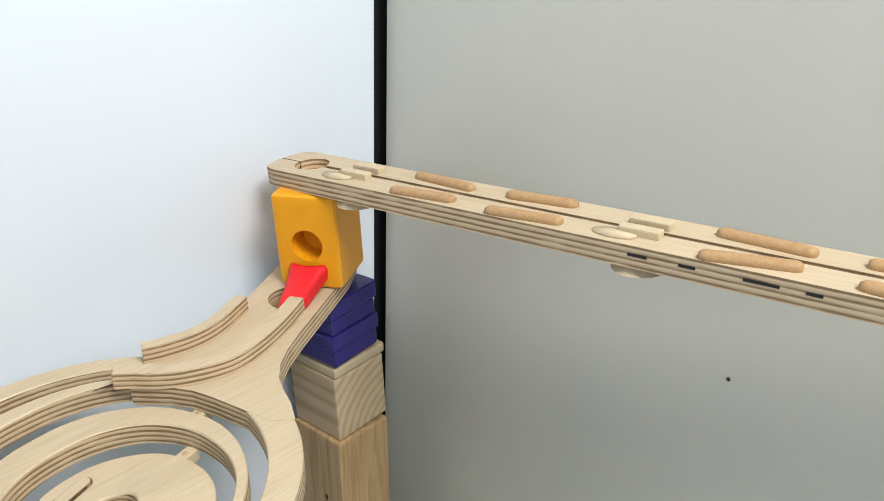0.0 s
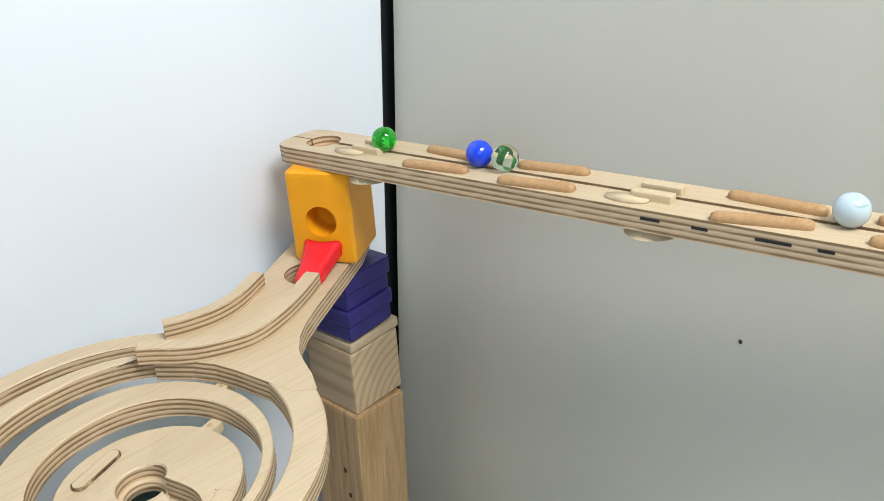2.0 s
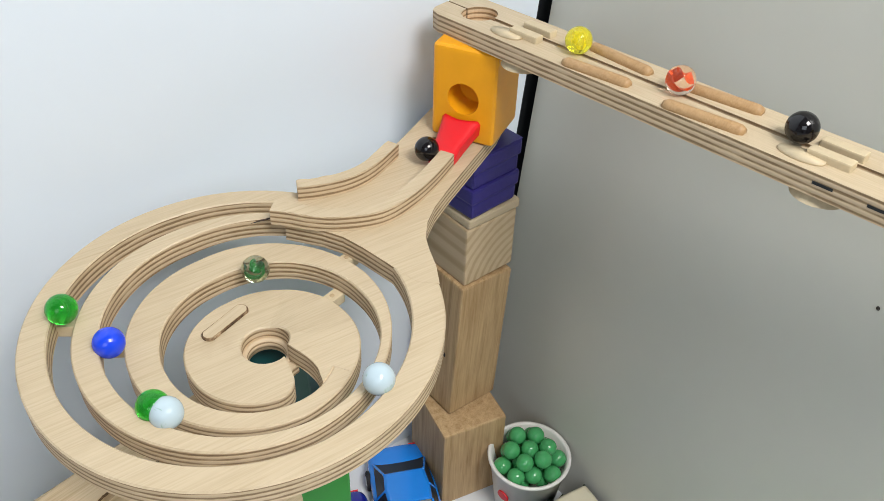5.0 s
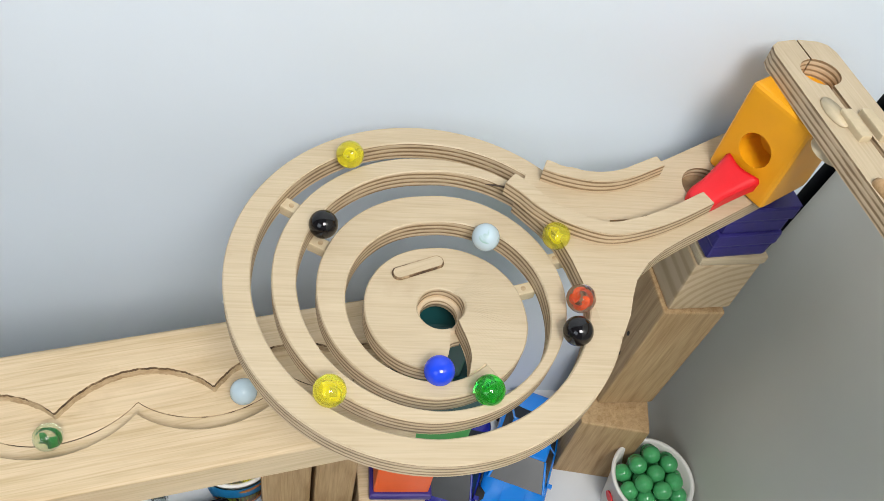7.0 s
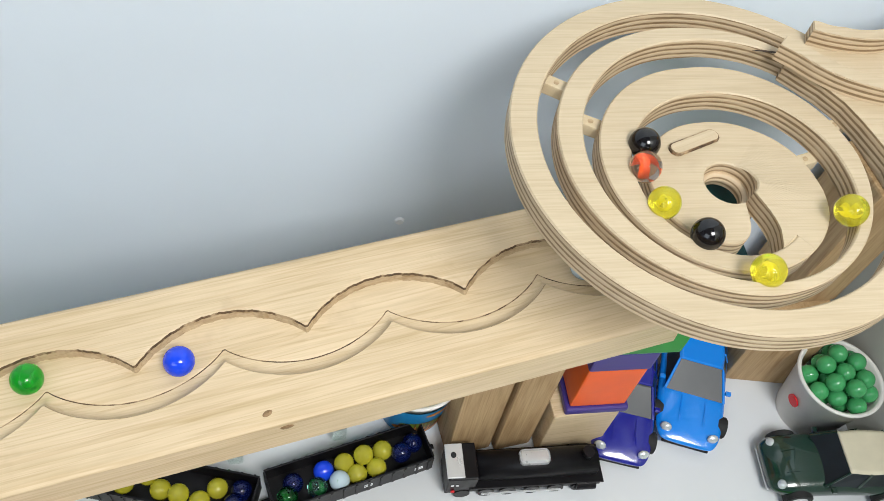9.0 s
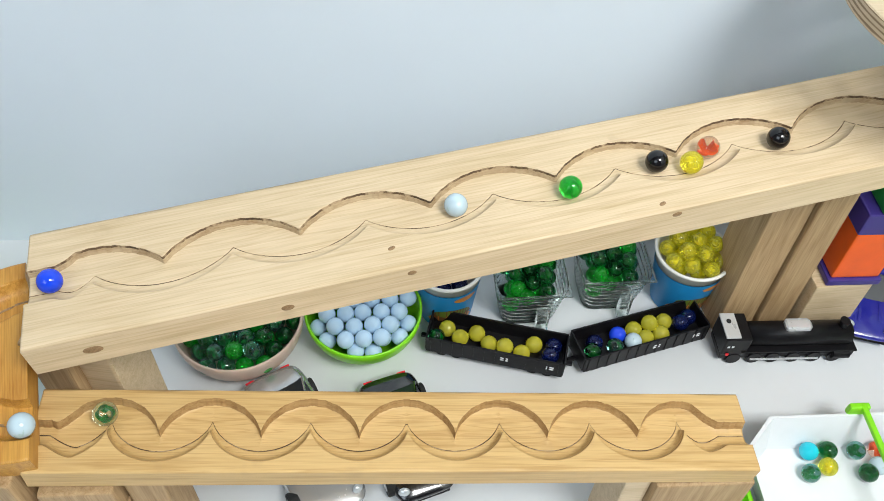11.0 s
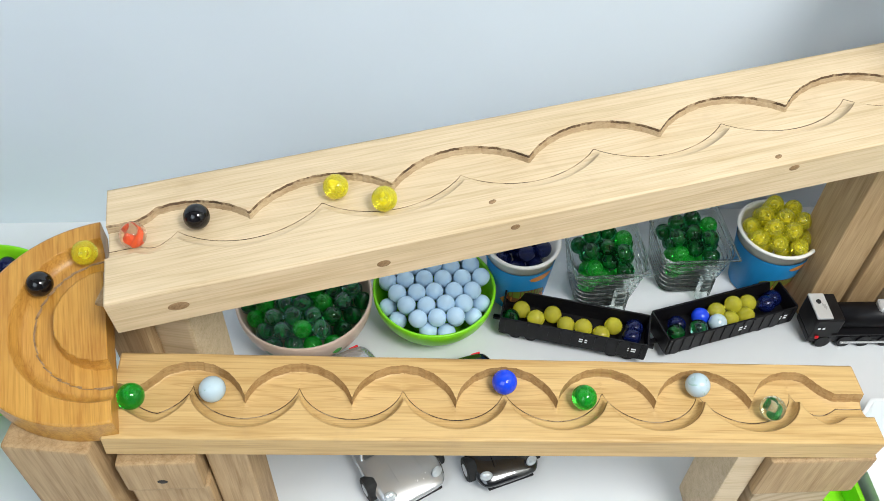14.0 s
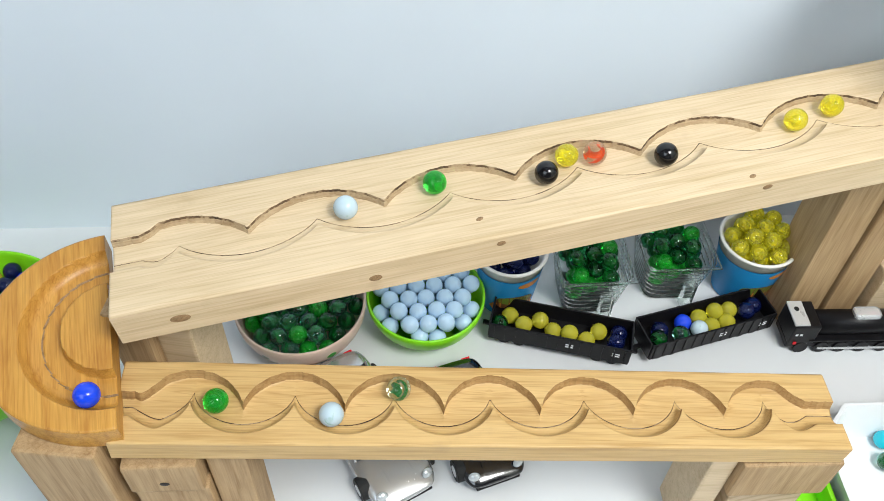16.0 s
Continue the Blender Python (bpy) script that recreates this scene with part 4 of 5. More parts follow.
# ---- toy train ----
def wagon(at, rz):
    top = empty("toy_wagon", pose(*at, 0, 0, rz))
    tagged(top, "black plastic open toy wagon loaded with marbles", "toy wagon", "train wagons")
    L, W = 0.064, 0.0165
    z0, z1 = 0.010, 0.031
    part("floor_plate", box_bm(-L, L, -W, W, z0, z0 + 0.003, 0.0006), BLACK_PLASTIC, top)
    for s in (-1, 1):
        part("side_wall", box_bm(-L, L, s * W - 0.0008, s * W + 0.0008, z0, z1, 0.0004), BLACK_PLASTIC, top)
        part("end_wall", box_bm(s * L - 0.0008, s * L + 0.0008, -W + 0.001, W - 0.001, z0, z1, 0.0004), BLACK_PLASTIC, top)
        for i in range(13):
            x = -L + 0.004 + i * (2 * L - 0.008) / 12
            part("rib", box_bm(x - 0.0009, x + 0.0009, s * (W + 0.0009) - 0.0006, s * (W + 0.0009) + 0.0006, z0 + 0.001, z1 - 0.001, 0), BLACK_PLASTIC, top)
        for x in (-0.050, -0.036, 0.036, 0.050):
            w = part("wheel", cyl_bm(0.0052, 0.0052, -0.0015, 0.0015, 18, pose(x, s * 0.011, 0.0052, 90)), BLACK_PLASTIC, top)
        part("coupling", box_bm(s * (L + 0.004) - 0.004, s * (L + 0.004) + 0.004, -0.002, 0.002, 0.008, 0.011, 0.0005), BLACK_PLASTIC, top)
    for x in (-0.043, 0.043):
        part("bogie", box_bm(x - 0.014, x + 0.014, -0.0125, 0.0125, 0.0045, 0.0098, 0.001), BLACK_PLASTIC, top)
    for x in (0.006, 0.048):
        for q in range(2):
            part("marking", box_bm(x, x + 0.007, -W - 0.0012, -W - 0.0009, 0.022 - q * 0.003, 0.0235 - q * 0.003, 0), WHITE_PLASTIC, top, "pale lettering bar")
    return top


W1, W2 = pose(-0.2905, -0.0330, 0, 0, 0, -15.5), pose(-0.1555, -0.0290, 0, 0, 0, 15.0)
wagon((-0.2905, -0.0330, 0), -15.5)
wagon((-0.1555, -0.0290, 0), 15.0)
load1 = [(-0.048, 0.004, "cat_eye"), (-0.034, -0.006, "cat_eye"), (-0.020, 0.005, "cat_eye"), (-0.007, -0.004, "cat_eye"), (0.008, -0.006, "cat_eye"), (0.024, -0.007, "cat_eye"),
         (0.034, 0.005, "cat_eye"), (0.050, -0.006, "navy"), (-0.056, -0.007, "dark_green"), (0.052, 0.007, "navy")]
load2 = [(-0.045, 0.003, "navy"), (-0.052, -0.007, "dark_green"), (-0.028, -0.006, "sea_green"), (-0.020, 0.005, "blue"), (-0.011, -0.008, "white"), (-0.003, 0.006, "cat_eye"),
         (0.004, -0.006, "cat_eye"), (0.013, 0.006, "cat_eye"), (0.020, -0.006, "cat_eye"), (0.029, 0.006, "cat_eye"), (0.042, -0.002, "navy"), (0.054, 0.004, "navy")]
for m, ld in ((W1, load1), (W2, load2)):
    for i, (x, y, kd) in enumerate(ld):
        p = m @ Vector((x, y, 0.0212 + 0.004 * (i % 3 == 1)))
        marble(kd, tuple(p), "wagon marbles", "in a toy wagon", (40 * i, 70 * i, 25 * i))


def locomotive(at, rz):
    top = empty("toy_locomotive", pose(*at, 0, 0, rz))
    tagged(top, "black plastic toy steam locomotive with silver details", "toy locomotive")
    part("frame", box_bm(-0.064, 0.066, -0.0125, 0.0125, 0.006, 0.012, 0.001), BLACK_PLASTIC, top)
    part("boiler", cyl_bm(0.0105, 0.0105, -0.040, 0.060, 32, pose(0, 0, 0.0235, 0, 90, 0), 0.001), BLACK_PLASTIC, top, "", True)
    part("running_board", box_bm(-0.045, 0.066, -0.0145, 0.0145, 0.0155, 0.0170, 0.0004), BLACK_PLASTIC, top)
    part("cab", box_bm(-0.064, -0.040, -0.0135, 0.0135, 0.012, 0.0345, 0.0012), BLACK_PLASTIC, top)
    cab = part("cab_roof", box_bm(-0.0650, -0.0510, -0.0125, 0.0125, 0.0346, 0.0364, 0.0006), CHROME, top, "silver roof plate")
    part("roof_hatch", cyl_bm(0.0022, 0.0022, 0.0364, 0.0369, 14, pose(-0.0585, 0.004, 0)), DARK_GAP, top)
    part("steam_dome", box_bm(-0.0060, 0.0190, -0.0055, 0.0055, 0.0325, 0.0375, 0.0040, 3), CHROME, top, "silver rounded dome")
    part("chimney", cyl_bm(0.0040, 0.0045, 0.033, 0.040, 20, pose(0.050, 0, 0)), BLACK_PLASTIC, top)
    for x in (-0.050, -0.030, -0.012, 0.008, 0.028, 0.048):
        for s in (-1, 1):
            part("wheel", cyl_bm(0.0066, 0.0066, -0.0014, 0.0014, 22, pose(x, s * 0.0125, 0.0067, 90)), BLACK_PLASTIC, top)
    for s in (-1, 1):
        part("side_rod", box_bm(-0.034, 0.032, s * 0.0146 - 0.0005, s * 0.0146 + 0.0005, 0.0058, 0.0074, 0), CHROME if s < 0 else BLACK_PLASTIC, top)
        part("cylinder", cyl_bm(0.0048, 0.0048, -0.008, 0.008, 18, pose(0.052, s * 0.0125, 0.011, 0, 90, 0)), BLACK_PLASTIC, top)
    part("tail_lamp", box_bm(-0.0600, -0.0570, -0.0150, -0.0138, 0.0130, 0.0155, 0.0003), RED, top)
    for q in range(2):
        part("marking", box_bm(-0.0610 + 0.004 * q, -0.0588 + 0.004 * q, -0.0141, -0.0137, 0.0235, 0.0255, 0), WHITE_PLASTIC, top)
    return top


locomotive((-0.0170, -0.0365, 0), -0.8).scale = (1, 1.12, 1.12)


# ---- toy cars ----
def car(name, at, rz, L, W, H, paint, label, roof=None, kind="coupe"):
    top = empty(name, pose(*at, 0, 0, rz))
    tagged(top, label, "toy car")
    wr = H * 0.25
    # stations along the body: x, lower z, upper z, half width
    st = [(-0.5, 0.30, 0.50, 0.36), (-0.485, 0.20, 0.60, 0.43), (-0.42, 0.16, 0.66, 0.485), (-0.28, 0.15, 0.68, 0.5), (0.0, 0.15, 0.64, 0.49), (0.18, 0.15, 0.62, 0.495),
          (0.33, 0.16, 0.55, 0.485), (0.43, 0.18, 0.46, 0.455), (0.485, 0.22, 0.38, 0.38), (0.5, 0.26, 0.33, 0.30)]
    if kind == "round":
        st = [(-0.5, 0.28, 0.48, 0.34), (-0.47, 0.18, 0.60, 0.43), (-0.36, 0.15, 0.66, 0.5), (-0.1, 0.15, 0.66, 0.48), (0.12, 0.15, 0.66, 0.48), (0.3, 0.15, 0.62, 0.5), (0.43, 0.17, 0.55, 0.46), (0.485, 0.22, 0.42, 0.38), (0.5, 0.27, 0.35, 0.3)]
    K = 12
    vs, fs = [], []
    for x, z0, z1, w in st:
        for i in range(K):
            a = 2 * math.pi * i / K + math.pi / K
            c, s = math.cos(a), math.sin(a)
            k = 1 / (abs(c) ** 4 + abs(s) ** 4) ** 0.25
            vs.append((x * L, c * k * w * W * (1 - 0.06 * max(0, s)), (z0 + z1) / 2 * H + s * k * (z1 - z0) / 2 * H))
    n = len(st)
    for q in range(n - 1):
        for i in range(K):
            j = (i + 1) % K
            fs.append((q * K + i, q * K + j, (q + 1) * K + j, (q + 1) * K + i))
    fs += [tuple(range(K))[::-1], tuple((n - 1) * K + i for i in range(K))]
    b = mesh_ob("body", vs, fs, paint, smooth=True, parent=top)
    md = b.modifiers.new("round", "SUBSURF")
    md.levels = md.render_levels = 2
    # cabin: glass below, roof above
    lo = [(-0.36, 0.40), (-0.10, 0.44), (0.20, 0.42)] if kind == "coupe" else [(-0.34, 0.40), (-0.05, 0.43), (0.17, 0.40)]
    hi = [(-0.20, 0.30), (-0.08, 0.33), (0.03, 0.31)] if kind == "coupe" else [(-0.26, 0.33), (-0.08, 0.35), (0.06, 0.32)]
    zb, zt = 0.60 * H, 0.97 * H
    def ring(pts, z, grow=1.0):
        f = [(x * L, w * W * grow, z) for x, w in pts]
        return f + [(x, -y, z) for x, y, z in f[::-1]]
    a_, b_ = ring(lo, zb), ring(hi, zt)
    m6 = len(a_)
    gf = [(i, (i + 1) % m6, m6 + (i + 1) % m6, m6 + i) for i in range(m6)] + [tuple(m6 + i for i in range(m6))]
    g = mesh_ob("window_band", a_ + b_, [f[::-1] for f in gf], CAR_GLASS, parent=top, label="dark tinted glass")
    mb = g.modifiers.new("soft", "BEVEL")
    mb.width, mb.segments = 0.0012, 2
    r0, r1 = ring([(x * 1.06, w * 1.04) for x, w in hi], zt - 0.0008), ring([(x * 0.96, w * 0.9) for x, w in hi], zt + 0.0016)
    rf = [(i, (i + 1) % m6, m6 + (i + 1) % m6, m6 + i) for i in range(m6)] + [tuple(m6 + i for i in range(m6)), tuple(range(m6))[::-1]]
    rt = mesh_ob("roof", r0 + r1, [f[::-1] for f in rf], roof or paint, parent=top)
    mb = rt.modifiers.new("soft", "BEVEL")
    mb.width, mb.segments = 0.001, 2
    # pillars
    for s in (-1, 1):
        for q in range(3):
            p0, p1 = Vector((lo[q][0] * L, s * lo[q][1] * W, zb)), Vector((hi[q][0] * L, s * hi[q][1] * W, zt))
            bm = cyl_bm(0.0013, 0.0011, 0, (p1 - p0).length, 8, Matrix.Translation(p0) @ (p1 - p0).to_track_quat("Z", "Y").to_matrix().to_4x4())
            part("pillar", bm, paint, top)
        for x in (-0.31, 0.31):
            wh = part("wheel", cyl_bm(wr, wr, -W * 0.075, W * 0.075, 24, None, 0.0008), TYRE, top)
            wh.matrix_basis = pose(x * L, s * W * 0.455, wr, 90)
            rim = part("rim", cyl_bm(wr * 0.62, wr * 0.5, -W * 0.081, W * 0.081, 16), CHROME, wh)
        hl = lathe("headlight", [(0, 0.0022), (0.0030, 0.0014), (0.0042, 0), (0.0036, -0.001)], 16, LAMP_GLASS, top)
        hl.matrix_basis = pose(L * (0.435 if kind != "round" else 0.44), s * W * 0.33, H * 0.47, 0, 55, s * 14) @ Matrix.Diagonal((1, 1.2 if kind != "round" else 0.95, 1, 1))
        tl = part("tail_light", box_bm(-0.0008, 0.0008, -0.004, 0.004, -0.0015, 0.0015, 0.0005), RED, top)
        tl.matrix_basis = pose(-L * 0.492, s * W * 0.27, H * 0.5)
        mi = part("mirror", box_bm(-0.002, 0.002, -0.0025, 0.0025, -0.0015, 0.0015, 0.0008), paint, top)
        mi.matrix_basis = pose(L * 0.13, s * W * 0.475, H * 0.62)
    part("grille", box_bm(L * 0.487, L * 0.494, -W * 0.18, W * 0.18, H * 0.24, H * 0.32, 0.0006), BLACK_PLASTIC, top)
    part("bumper", box_bm(L * 0.47, L * 0.497, -W * 0.33, W * 0.33, H * 0.17, H * 0.21, 0.001), CHROME if kind == "round" else BLACK_PLASTIC, top)
    for yy in (-0.17, 0.17):
        part("bonnet_crease", box_bm(L * 0.22, L * 0.40, yy * W - 0.0003, yy * W + 0.0003, H * 0.60, H * 0.602, 0), paint, top)
    return top


car("blue_car", (0.1570, 0.0420, 0), -111, 0.145, 0.062, 0.038, CAR_BLUE, "glossy sky blue toy sports car on the white table")
car("navy_car", (0.0890, 0.0280, 0), -108, 0.135, 0.056, 0.038, CAR_NAVY, "navy blue toy car beside the sky blue one")
car("green_car", (0.2560, -0.0540, 0), 176, 0.128, 0.056, 0.048, CAR_GREEN, "dark green toy car with a cream roof", CREAM, "round")
car("silver_car", (-0.4660, -0.1230, 0), -62, 0.145, 0.062, 0.040, CAR_SILVER, "silver toy car with a dark glass roof under the lower plank", CAR_GLASS, "coupe")
car("black_car", (-0.3780, -0.1210, 0), -72, 0.115, 0.058, 0.040, CAR_BLACK, "glossy black toy car under the lower plank", None, "coupe")


# ---- white basket with lime handle ----
def basket():
    top = empty("white_basket", pose(0.0120, -0.2120, 0))
    tagged(top, "white plastic basket with a lime green handle", "basket")
    X, Y, h, t = 0.108, 0.082, 0.040, 0.0022
    vs, fs = [], []
    def loop(x, y, z, c):
        return [(-x + c, -y, z), (x, -y, z), (x, y, z), (-x + c, y, z), (-x, y - c, z), (-x, -y + c, z)]
    lp = [loop(X - 0.012, Y - 0.012, 0.001, 0.02), loop(X, Y, h, 0.028), loop(X - t, Y - t, h, 0.028), loop(X - 0.013, Y - 0.013, 0.004, 0.02)]
    for l in lp:
        vs += l
    for q in range(3):
        for i in range(6):
            j = (i + 1) % 6
            fs.append((q * 6 + i, q * 6 + j, (q + 1) * 6 + j, (q + 1) * 6 + i))
    fs += [tuple(range(6))[::-1], tuple(18 + i for i in range(6))]
    b = mesh_ob("tray", vs, fs, WHITE_PLASTIC, parent=top)
    part("hook", cyl_bm(0.0028, 0.0028, 0, 0.014, 16, pose(X + 0.002, Y - 0.006, h - 0.008), 0.001), WHITE_PLASTIC, top)
    pv = part("handle_hub", box_bm(-0.012, 0.006, Y - 0.001, Y + 0.005, h - 0.002, h + 0.010, 0.002), LIME, top)
    part("handle_bar", box_bm(-0.0025, 0.0025, -Y, Y + 0.003, h + 0.006, h + 0.0105, 0.0012), LIME, top)
    return top


basket()
for k, x, y in (("cyan", -0.0300, -0.1500), ("dark_green", -0.0130, -0.1500), ("yellow", -0.0180, -0.1650), ("sea_green", 0.0120, -0.1510), ("orange", 0.0310, -0.1510), ("blue", 0.0480, -0.1515),
                ("white", 0.0260, -0.1660), ("yellow", 0.0520, -0.1660), ("dark_green", 0.0150, -0.1720), ("orange", 0.0420, -0.1780), ("sea_green", -0.0350, -0.1700)):
    marble(k, (x, y, 0.0122), "basket marbles", "in the white basket", (50 * x * 1000, 30, 60))


def lime_tray(x0, x1, y0, y1, label):
    top = empty("lime_tray", pose((x0 + x1) / 2, (y0 + y1) / 2, 0))
    tagged(top, label, "tray")
    a, b = (x1 - x0) / 2, (y1 - y0) / 2
    part("base", box_bm(-a, a, -b, b, 0, 0.004, 0.001), LIME, top)
    for s in (-1, 1):
        part("rim_side", box_bm(s * a - 0.002, s * a + 0.002, -b, b, 0.0041, 0.026, 0.001), LIME, top)
        part("rim_end", box_bm(-a + 0.0022, a - 0.0022, s * b - 0.002, s * b + 0.002, 0.0041, 0.026, 0.001), LIME, top)


lime_tray(0.128, 0.230, -0.260, -0.140, "bright lime green plastic tray beside the basket")
lime_tray(-0.128, -0.100, -0.260, -0.176, "narrow lime green plastic tray by the lower plank")


def lane_point(a):
    x, y = lane_xy(a)
    wall_out = drop(a - 360) if a > 405 else 0.0
    return np.array((SPC[0] + x, SPC[1] + y, SPC[2] + TILT * y + 0.5 * (wall_out + drop(a)) + 0.0055))


def on(m, x, y, z):
    return np.array(m @ Vector((x, y, z)))


def build_track():
    """The whole run of a marble's middle, from the top ramp to the basket: points and the names of the stretches."""
    pts, tag = [], []

    def put(p, name):
        pts.append(np.array(p, float))
        tag.append(name)
    for x in np.arange(RL - 0.01, 0.03, -0.01):
        put(on(RAMP, x, 0, 0.0078), "ramp")
    for p in ((0.2330, 0.0780, 0.4600), (0.2320, 0.0750, 0.4400), (0.2290, 0.0735, 0.4130), (0.2160, 0.0665, 0.4085), (0.2040, 0.0605, 0.4050), (0.1900, 0.0550, 0.3970)):
        put(p, "block")
    for p in ((0.1700, 0.0500, 0.3880), (0.1550, 0.0440, 0.3870), (0.1400, 0.0385, 0.3865), (0.1250, 0.0355, 0.3860), (0.1100, 0.0375, 0.3855), (0.0970, 0.0435, 0.3850)):
        put(p, "arm")
    for a in np.arange(48, 1027, 4):
        put(lane_point(a), "lane")
    for p in ((0.020, -0.026, -0.020), (0.014, -0.016, -0.021), (0.0085, -0.009, -0.026), (0.008, -0.007, -0.045), (0.004, -0.004, -0.080)):
        put((SPC[0] + p[0], SPC[1] + p[1], SPC[2] + p[2]), "hole")
    for x in np.arange(-0.105, 0.531, 0.005):
        put(on(B1, x, wave1(x), 0.0016), "upper")
    for k in range(0, 25):
        a = math.pi / 2 + math.pi * k / 24
        put(on(TURN, 0.050 * 0.94 * math.cos(a), 0.050 * math.sin(a), 0.0006), "turn")
    for x in np.arange(-0.074, 0.399, 0.004):
        put(on(B2, x, wave2(x), 0.0002), "lower")
    put(on(B2, 0.42, 0.0, -0.02), "end")
    put(on(B2, 0.50, 0.0, -0.10), "end")
    P = np.array(pts)
    S = np.concatenate([[0], np.cumsum(np.linalg.norm(np.diff(P, axis=0), axis=1))])
    return P, S, tag


TRACK, TRACK_S, TRACK_TAG = build_track()


def track_at(s):
    return [float(np.interp(s, TRACK_S, TRACK[:, k])) for k in range(3)]


RUN_T = [k / 10 for k in range(161)]


def roll(kind, wait, keys):
    """A marble that runs along the track; after the turning point of the shot it runs back the same way."""
    ts, ss = [k[0] for k in keys], [k[1] for k in keys]
    home = 0.018 * wait
    t0 = ts[0] - (ss[0] - home) / 0.62
    ts, ss = [t0 - 50, t0] + ts, [home, home] + ss
    ob = marble(kind, track_at(home), "running marbles", "rolling on the wooden track")
    rows, spin, last = [], 0.0, None
    for t in RUN_T:
        s = float(np.interp(t if t <= 14.001 else 27.9 - t, ts, ss))
        p = Vector(track_at(s))
        q = Vector(track_at(s + 0.004)) - Vector(track_at(s - 0.004))
        if last is not None:
            spin += max(-1.2, min(1.2, (s - last) / 0.008))
        last = s
        head = math.atan2(1.0, 0.35)
        rows.append((t, Matrix.Translation(p) @ Matrix.Rotation(spin, 4, Vector((math.sin(head), 0.6, 0.3)).normalized())))
    walk(ob, rows)


def motions():
    roll("clear", 11, [(1.5, 0.471), (2, 0.598), (3, 0.981), (5.3, 2.062), (5.5, 2.115), (6.5, 2.335), (6.7, 2.370), (7, 2.440), (11.9, 3.364), (12.3, 3.425), (12.5, 3.450), (12.8, 3.501), (13, 3.526), (13.5, 3.608), (14, 3.663)])
    roll("white", 10, [(2, 0.415), (2.5, 0.519), (3, 0.668), (3.2, 0.738), (5.3, 1.857), (5.5, 1.893), (5.7, 1.961), (6, 2.048), (6.2, 2.094), (7, 2.317), (7.2, 2.352), (7.5, 2.410), (7.7, 2.453), (11.9, 3.311), (12.3, 3.363), (12.5, 3.393), (12.8, 3.439), (13, 3.463), (13.5, 3.540), (14, 3.606)])
    roll("green", 9, [(1, 0.434), (1.5, 0.547), (2, 0.690), (2.5, 0.839), (3, 1.024), (5.3, 1.789), (5.5, 1.842), (5.7, 1.892), (6, 1.960), (6.2, 2.004), (6.5, 2.062), (6.7, 2.106), (7.5, 2.310), (7.7, 2.354), (8, 2.403), (8.5, 2.494), (9, 2.597), (11.9, 3.217), (12.3, 3.276), (12.5, 3.303), (12.8, 3.347), (13, 3.369), (13.5, 3.445), (14, 3.507)])
    roll("blue", 8, [(1, 0.397), (1.5, 0.490), (2, 0.616), (3, 0.999), (3.2, 1.064), (5.3, 1.735), (5.5, 1.781), (5.7, 1.821), (6, 1.900), (6.2, 1.934), (6.5, 1.991), (6.7, 2.028), (7, 2.078), (7.2, 2.120), (8, 2.326), (8.2, 2.360), (8.5, 2.414), (9, 2.514), (9.2, 2.559), (9.5, 2.621), (10, 2.711), (10.2, 2.754), (11.9, 3.115), (12.3, 3.214), (12.5, 3.246), (12.8, 3.291), (13, 3.320), (13.5, 3.384), (14, 3.443)])
    roll("white", 7, [(2.5, 0.501), (3, 0.654), (3.2, 0.714), (5.3, 1.446), (5.5, 1.494), (5.7, 1.559), (6, 1.679), (6.2, 1.743), (6.5, 1.809), (6.7, 1.856), (7, 1.910), (7.2, 1.943), (7.5, 1.992), (7.7, 2.021), (8, 2.061), (8.2, 2.078), (8.5, 2.141), (9, 2.256), (9.2, 2.299), (9.5, 2.356), (10, 2.454), (10.2, 2.492), (11.9, 2.773), (12.3, 2.844), (12.5, 2.882), (12.8, 2.926), (13, 3.004), (13.5, 3.114), (14, 3.213)])
    roll("green", 6, [(3, 0.433), (3.2, 0.477), (5.3, 1.225), (5.5, 1.297), (5.7, 1.348), (6, 1.441), (6.2, 1.494), (6.5, 1.615), (6.7, 1.698), (7, 1.790), (7.2, 1.846), (7.5, 1.925), (7.7, 1.974), (8, 2.033), (8.2, 2.063), (8.5, 2.113), (8.7, 2.134), (9.5, 2.267), (10, 2.350), (10.2, 2.384), (11.9, 2.702), (12.3, 2.778), (12.5, 2.817), (12.8, 2.877), (13, 2.916), (13.5, 3.054), (14, 3.158)])
    roll("black", 5, [(5.3, 1.043), (5.5, 1.141), (5.7, 1.230), (6, 1.331), (6.2, 1.374), (6.5, 1.453), (6.7, 1.507), (7, 1.624), (7.2, 1.698), (7.5, 1.776), (7.7, 1.813), (8, 1.884), (8.2, 1.926), (8.5, 1.974), (8.7, 2.006), (9, 2.055), (9.2, 2.088), (10, 2.278), (10.2, 2.314), (11.9, 2.619), (12.3, 2.685), (12.5, 2.718), (12.8, 2.774), (13, 2.817), (13.5, 2.909), (14, 3.022)])
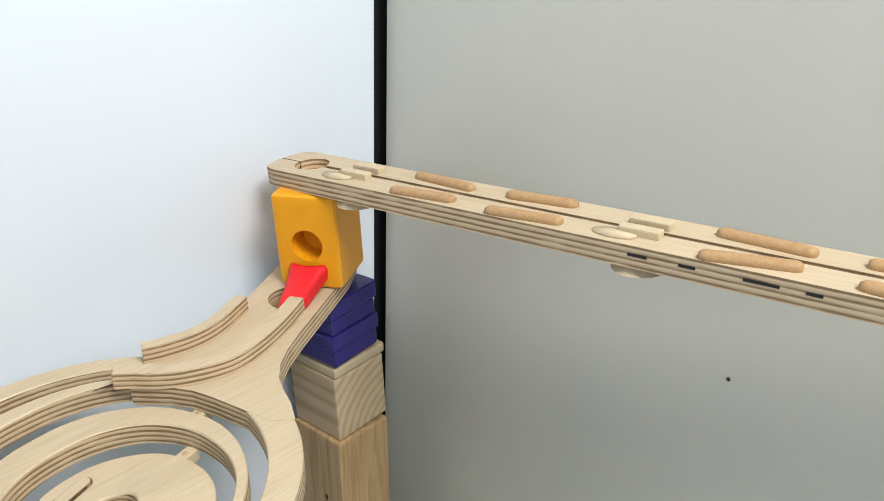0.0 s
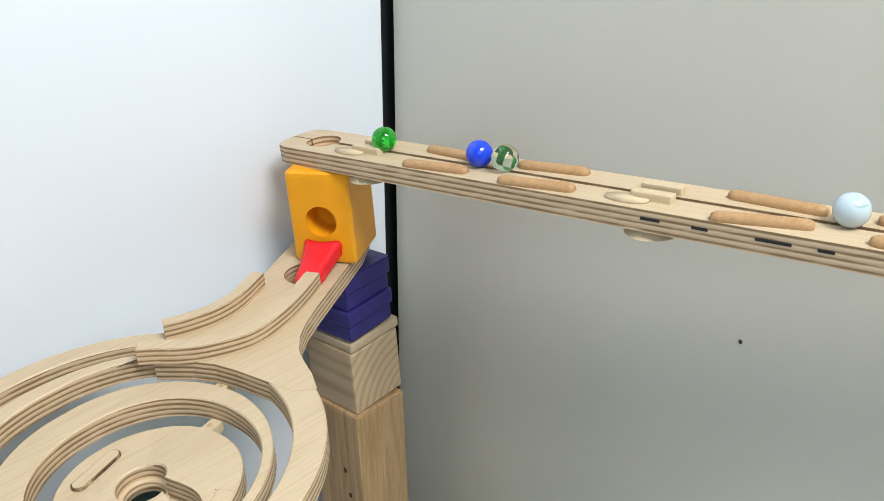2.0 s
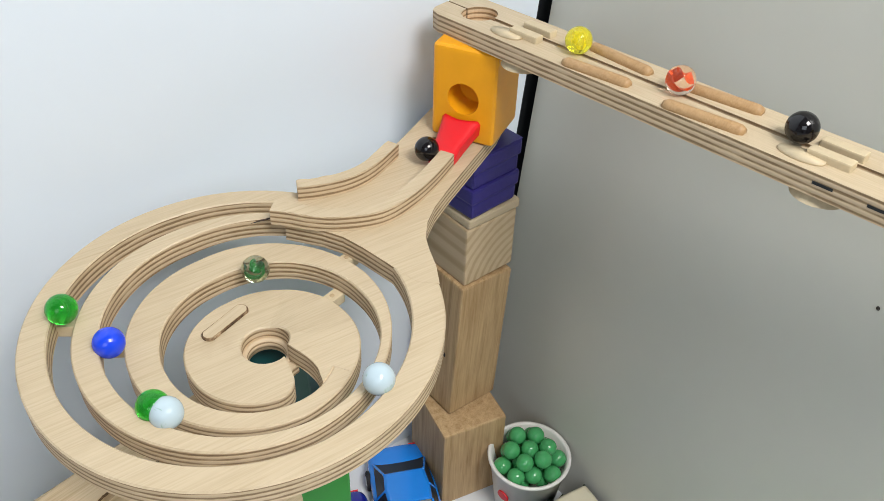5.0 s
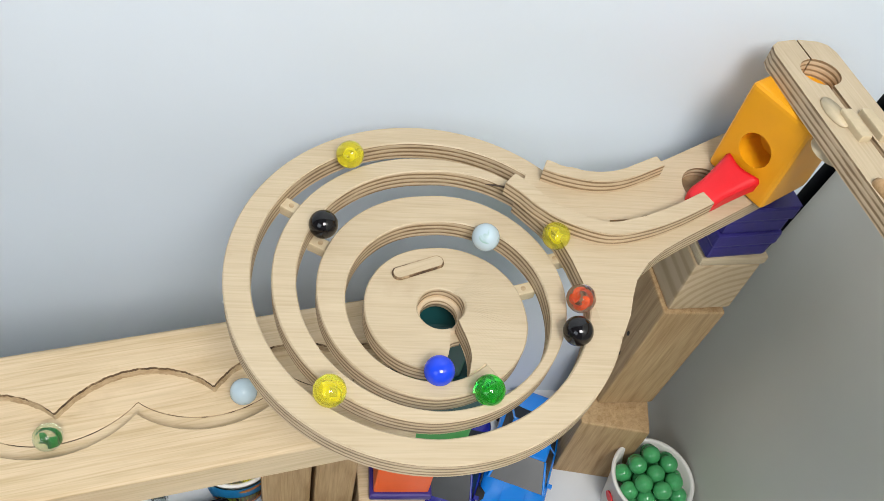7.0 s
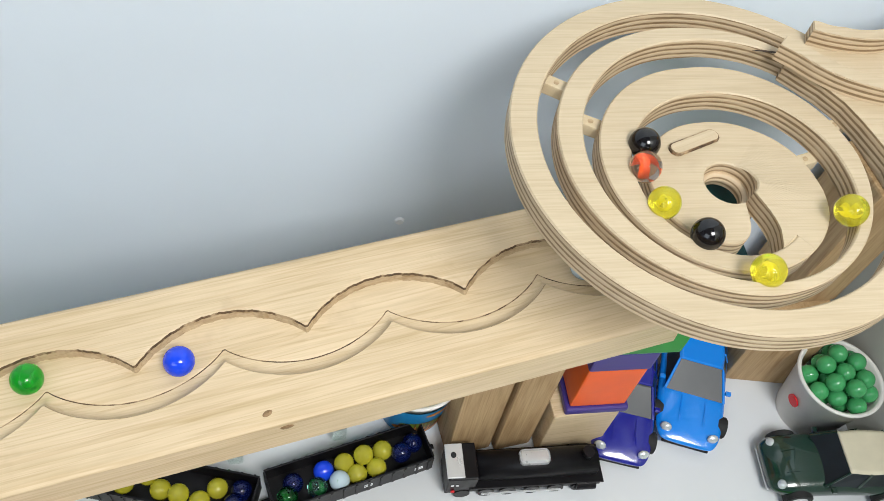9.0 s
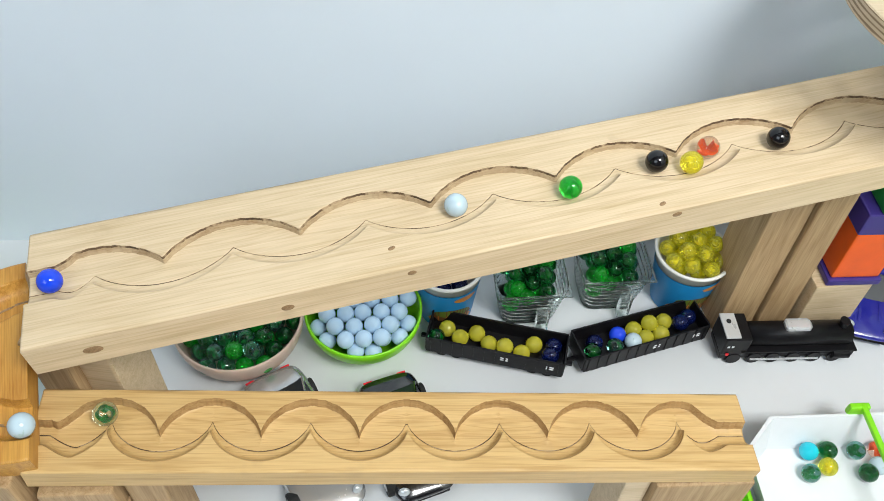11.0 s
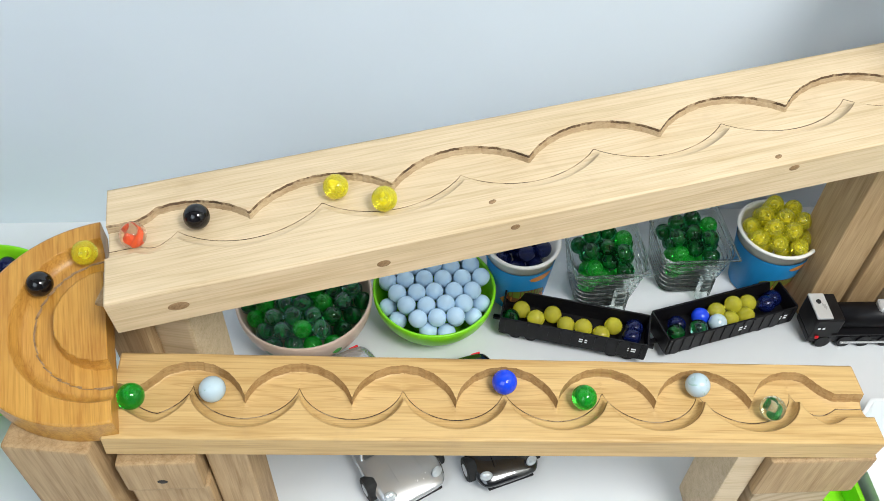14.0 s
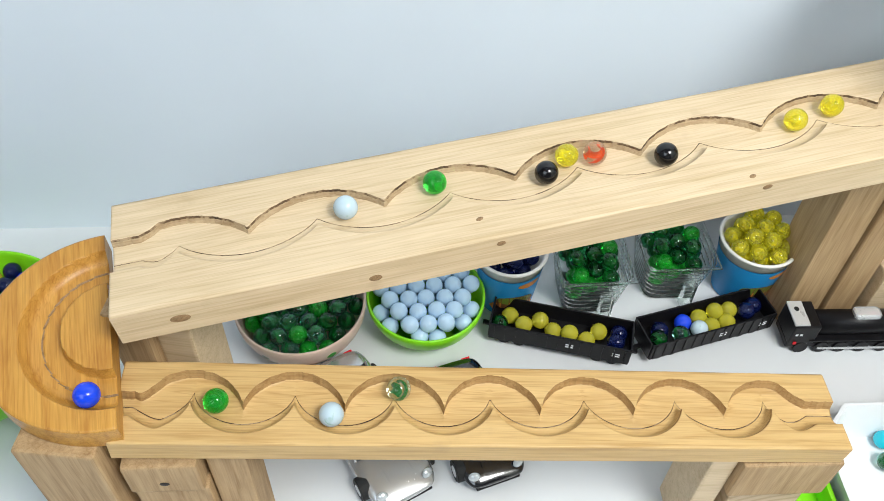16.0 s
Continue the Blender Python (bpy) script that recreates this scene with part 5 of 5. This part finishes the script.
    roll("yellow", 4, [(5.3, 0.850), (5.5, 0.945), (5.7, 1.019), (6, 1.149), (6.2, 1.238), (6.5, 1.339), (6.7, 1.393), (7, 1.465), (7.2, 1.529), (7.5, 1.652), (7.7, 1.717), (8, 1.801), (8.2, 1.858), (8.5, 1.926), (8.7, 1.970), (9, 2.030), (9.2, 2.072), (9.5, 2.120), (10, 2.253), (10.2, 2.287), (11.9, 2.597), (12.3, 2.665), (12.5, 2.698), (12.8, 2.752), (13, 2.792), (13.5, 2.889), (14, 2.989)])
    roll("orange", 3, [(5.5, 0.904), (5.7, 0.974), (6, 1.084), (6.2, 1.179), (6.5, 1.293), (6.7, 1.357), (7, 1.422), (7.2, 1.482), (7.5, 1.596), (7.7, 1.681), (8, 1.776), (8.2, 1.830), (8.5, 1.907), (8.7, 1.947), (9, 2.008), (9.2, 2.055), (9.5, 2.085), (10, 2.229), (10.2, 2.266), (11.9, 2.577), (12.3, 2.643), (12.5, 2.667), (12.8, 2.722), (13, 2.758), (13.5, 2.851), (14, 2.923)])
    roll("black", 2, [(5.3, 0.711), (5.7, 0.895), (6, 1.010), (6.2, 1.098), (6.5, 1.242), (6.7, 1.327), (7, 1.401), (7.2, 1.455), (7.5, 1.552), (7.7, 1.640), (8, 1.746), (8.2, 1.795), (8.5, 1.884), (8.7, 1.929), (9, 1.993), (9.2, 2.038), (9.5, 2.066), (11.9, 2.525), (12.3, 2.612), (12.5, 2.651), (12.8, 2.685), (13, 2.725), (13.5, 2.805), (14, 2.882)])
    roll("yellow", 1, [(5.3, 0.654), (5.5, 0.719), (6, 0.859), (6.2, 0.935), (6.5, 1.038), (6.7, 1.106), (7, 1.248), (7.2, 1.313), (7.5, 1.384), (7.7, 1.429), (8, 1.509), (8.2, 1.585), (8.5, 1.697), (8.7, 1.754), (9, 1.830), (9.5, 1.941), (10, 2.033), (10.2, 2.034), (11.9, 2.410), (12.3, 2.490), (12.5, 2.533), (12.8, 2.581), (13, 2.619), (13.5, 2.702), (14, 2.784)])
    roll("yellow", 0, [(5.5, 0.541), (5.7, 0.594), (6, 0.687), (6.5, 0.871), (6.7, 0.962), (7, 1.072), (7.2, 1.168), (7.5, 1.290), (7.7, 1.344), (8, 1.425), (8.2, 1.487), (8.5, 1.589), (8.7, 1.673), (9, 1.762), (9.5, 1.890), (10, 1.996), (10.2, 2.063), (11.9, 2.375), (12.3, 2.455), (12.5, 2.489), (12.8, 2.552), (13, 2.593), (13.5, 2.679), (14, 2.751)])


motions()
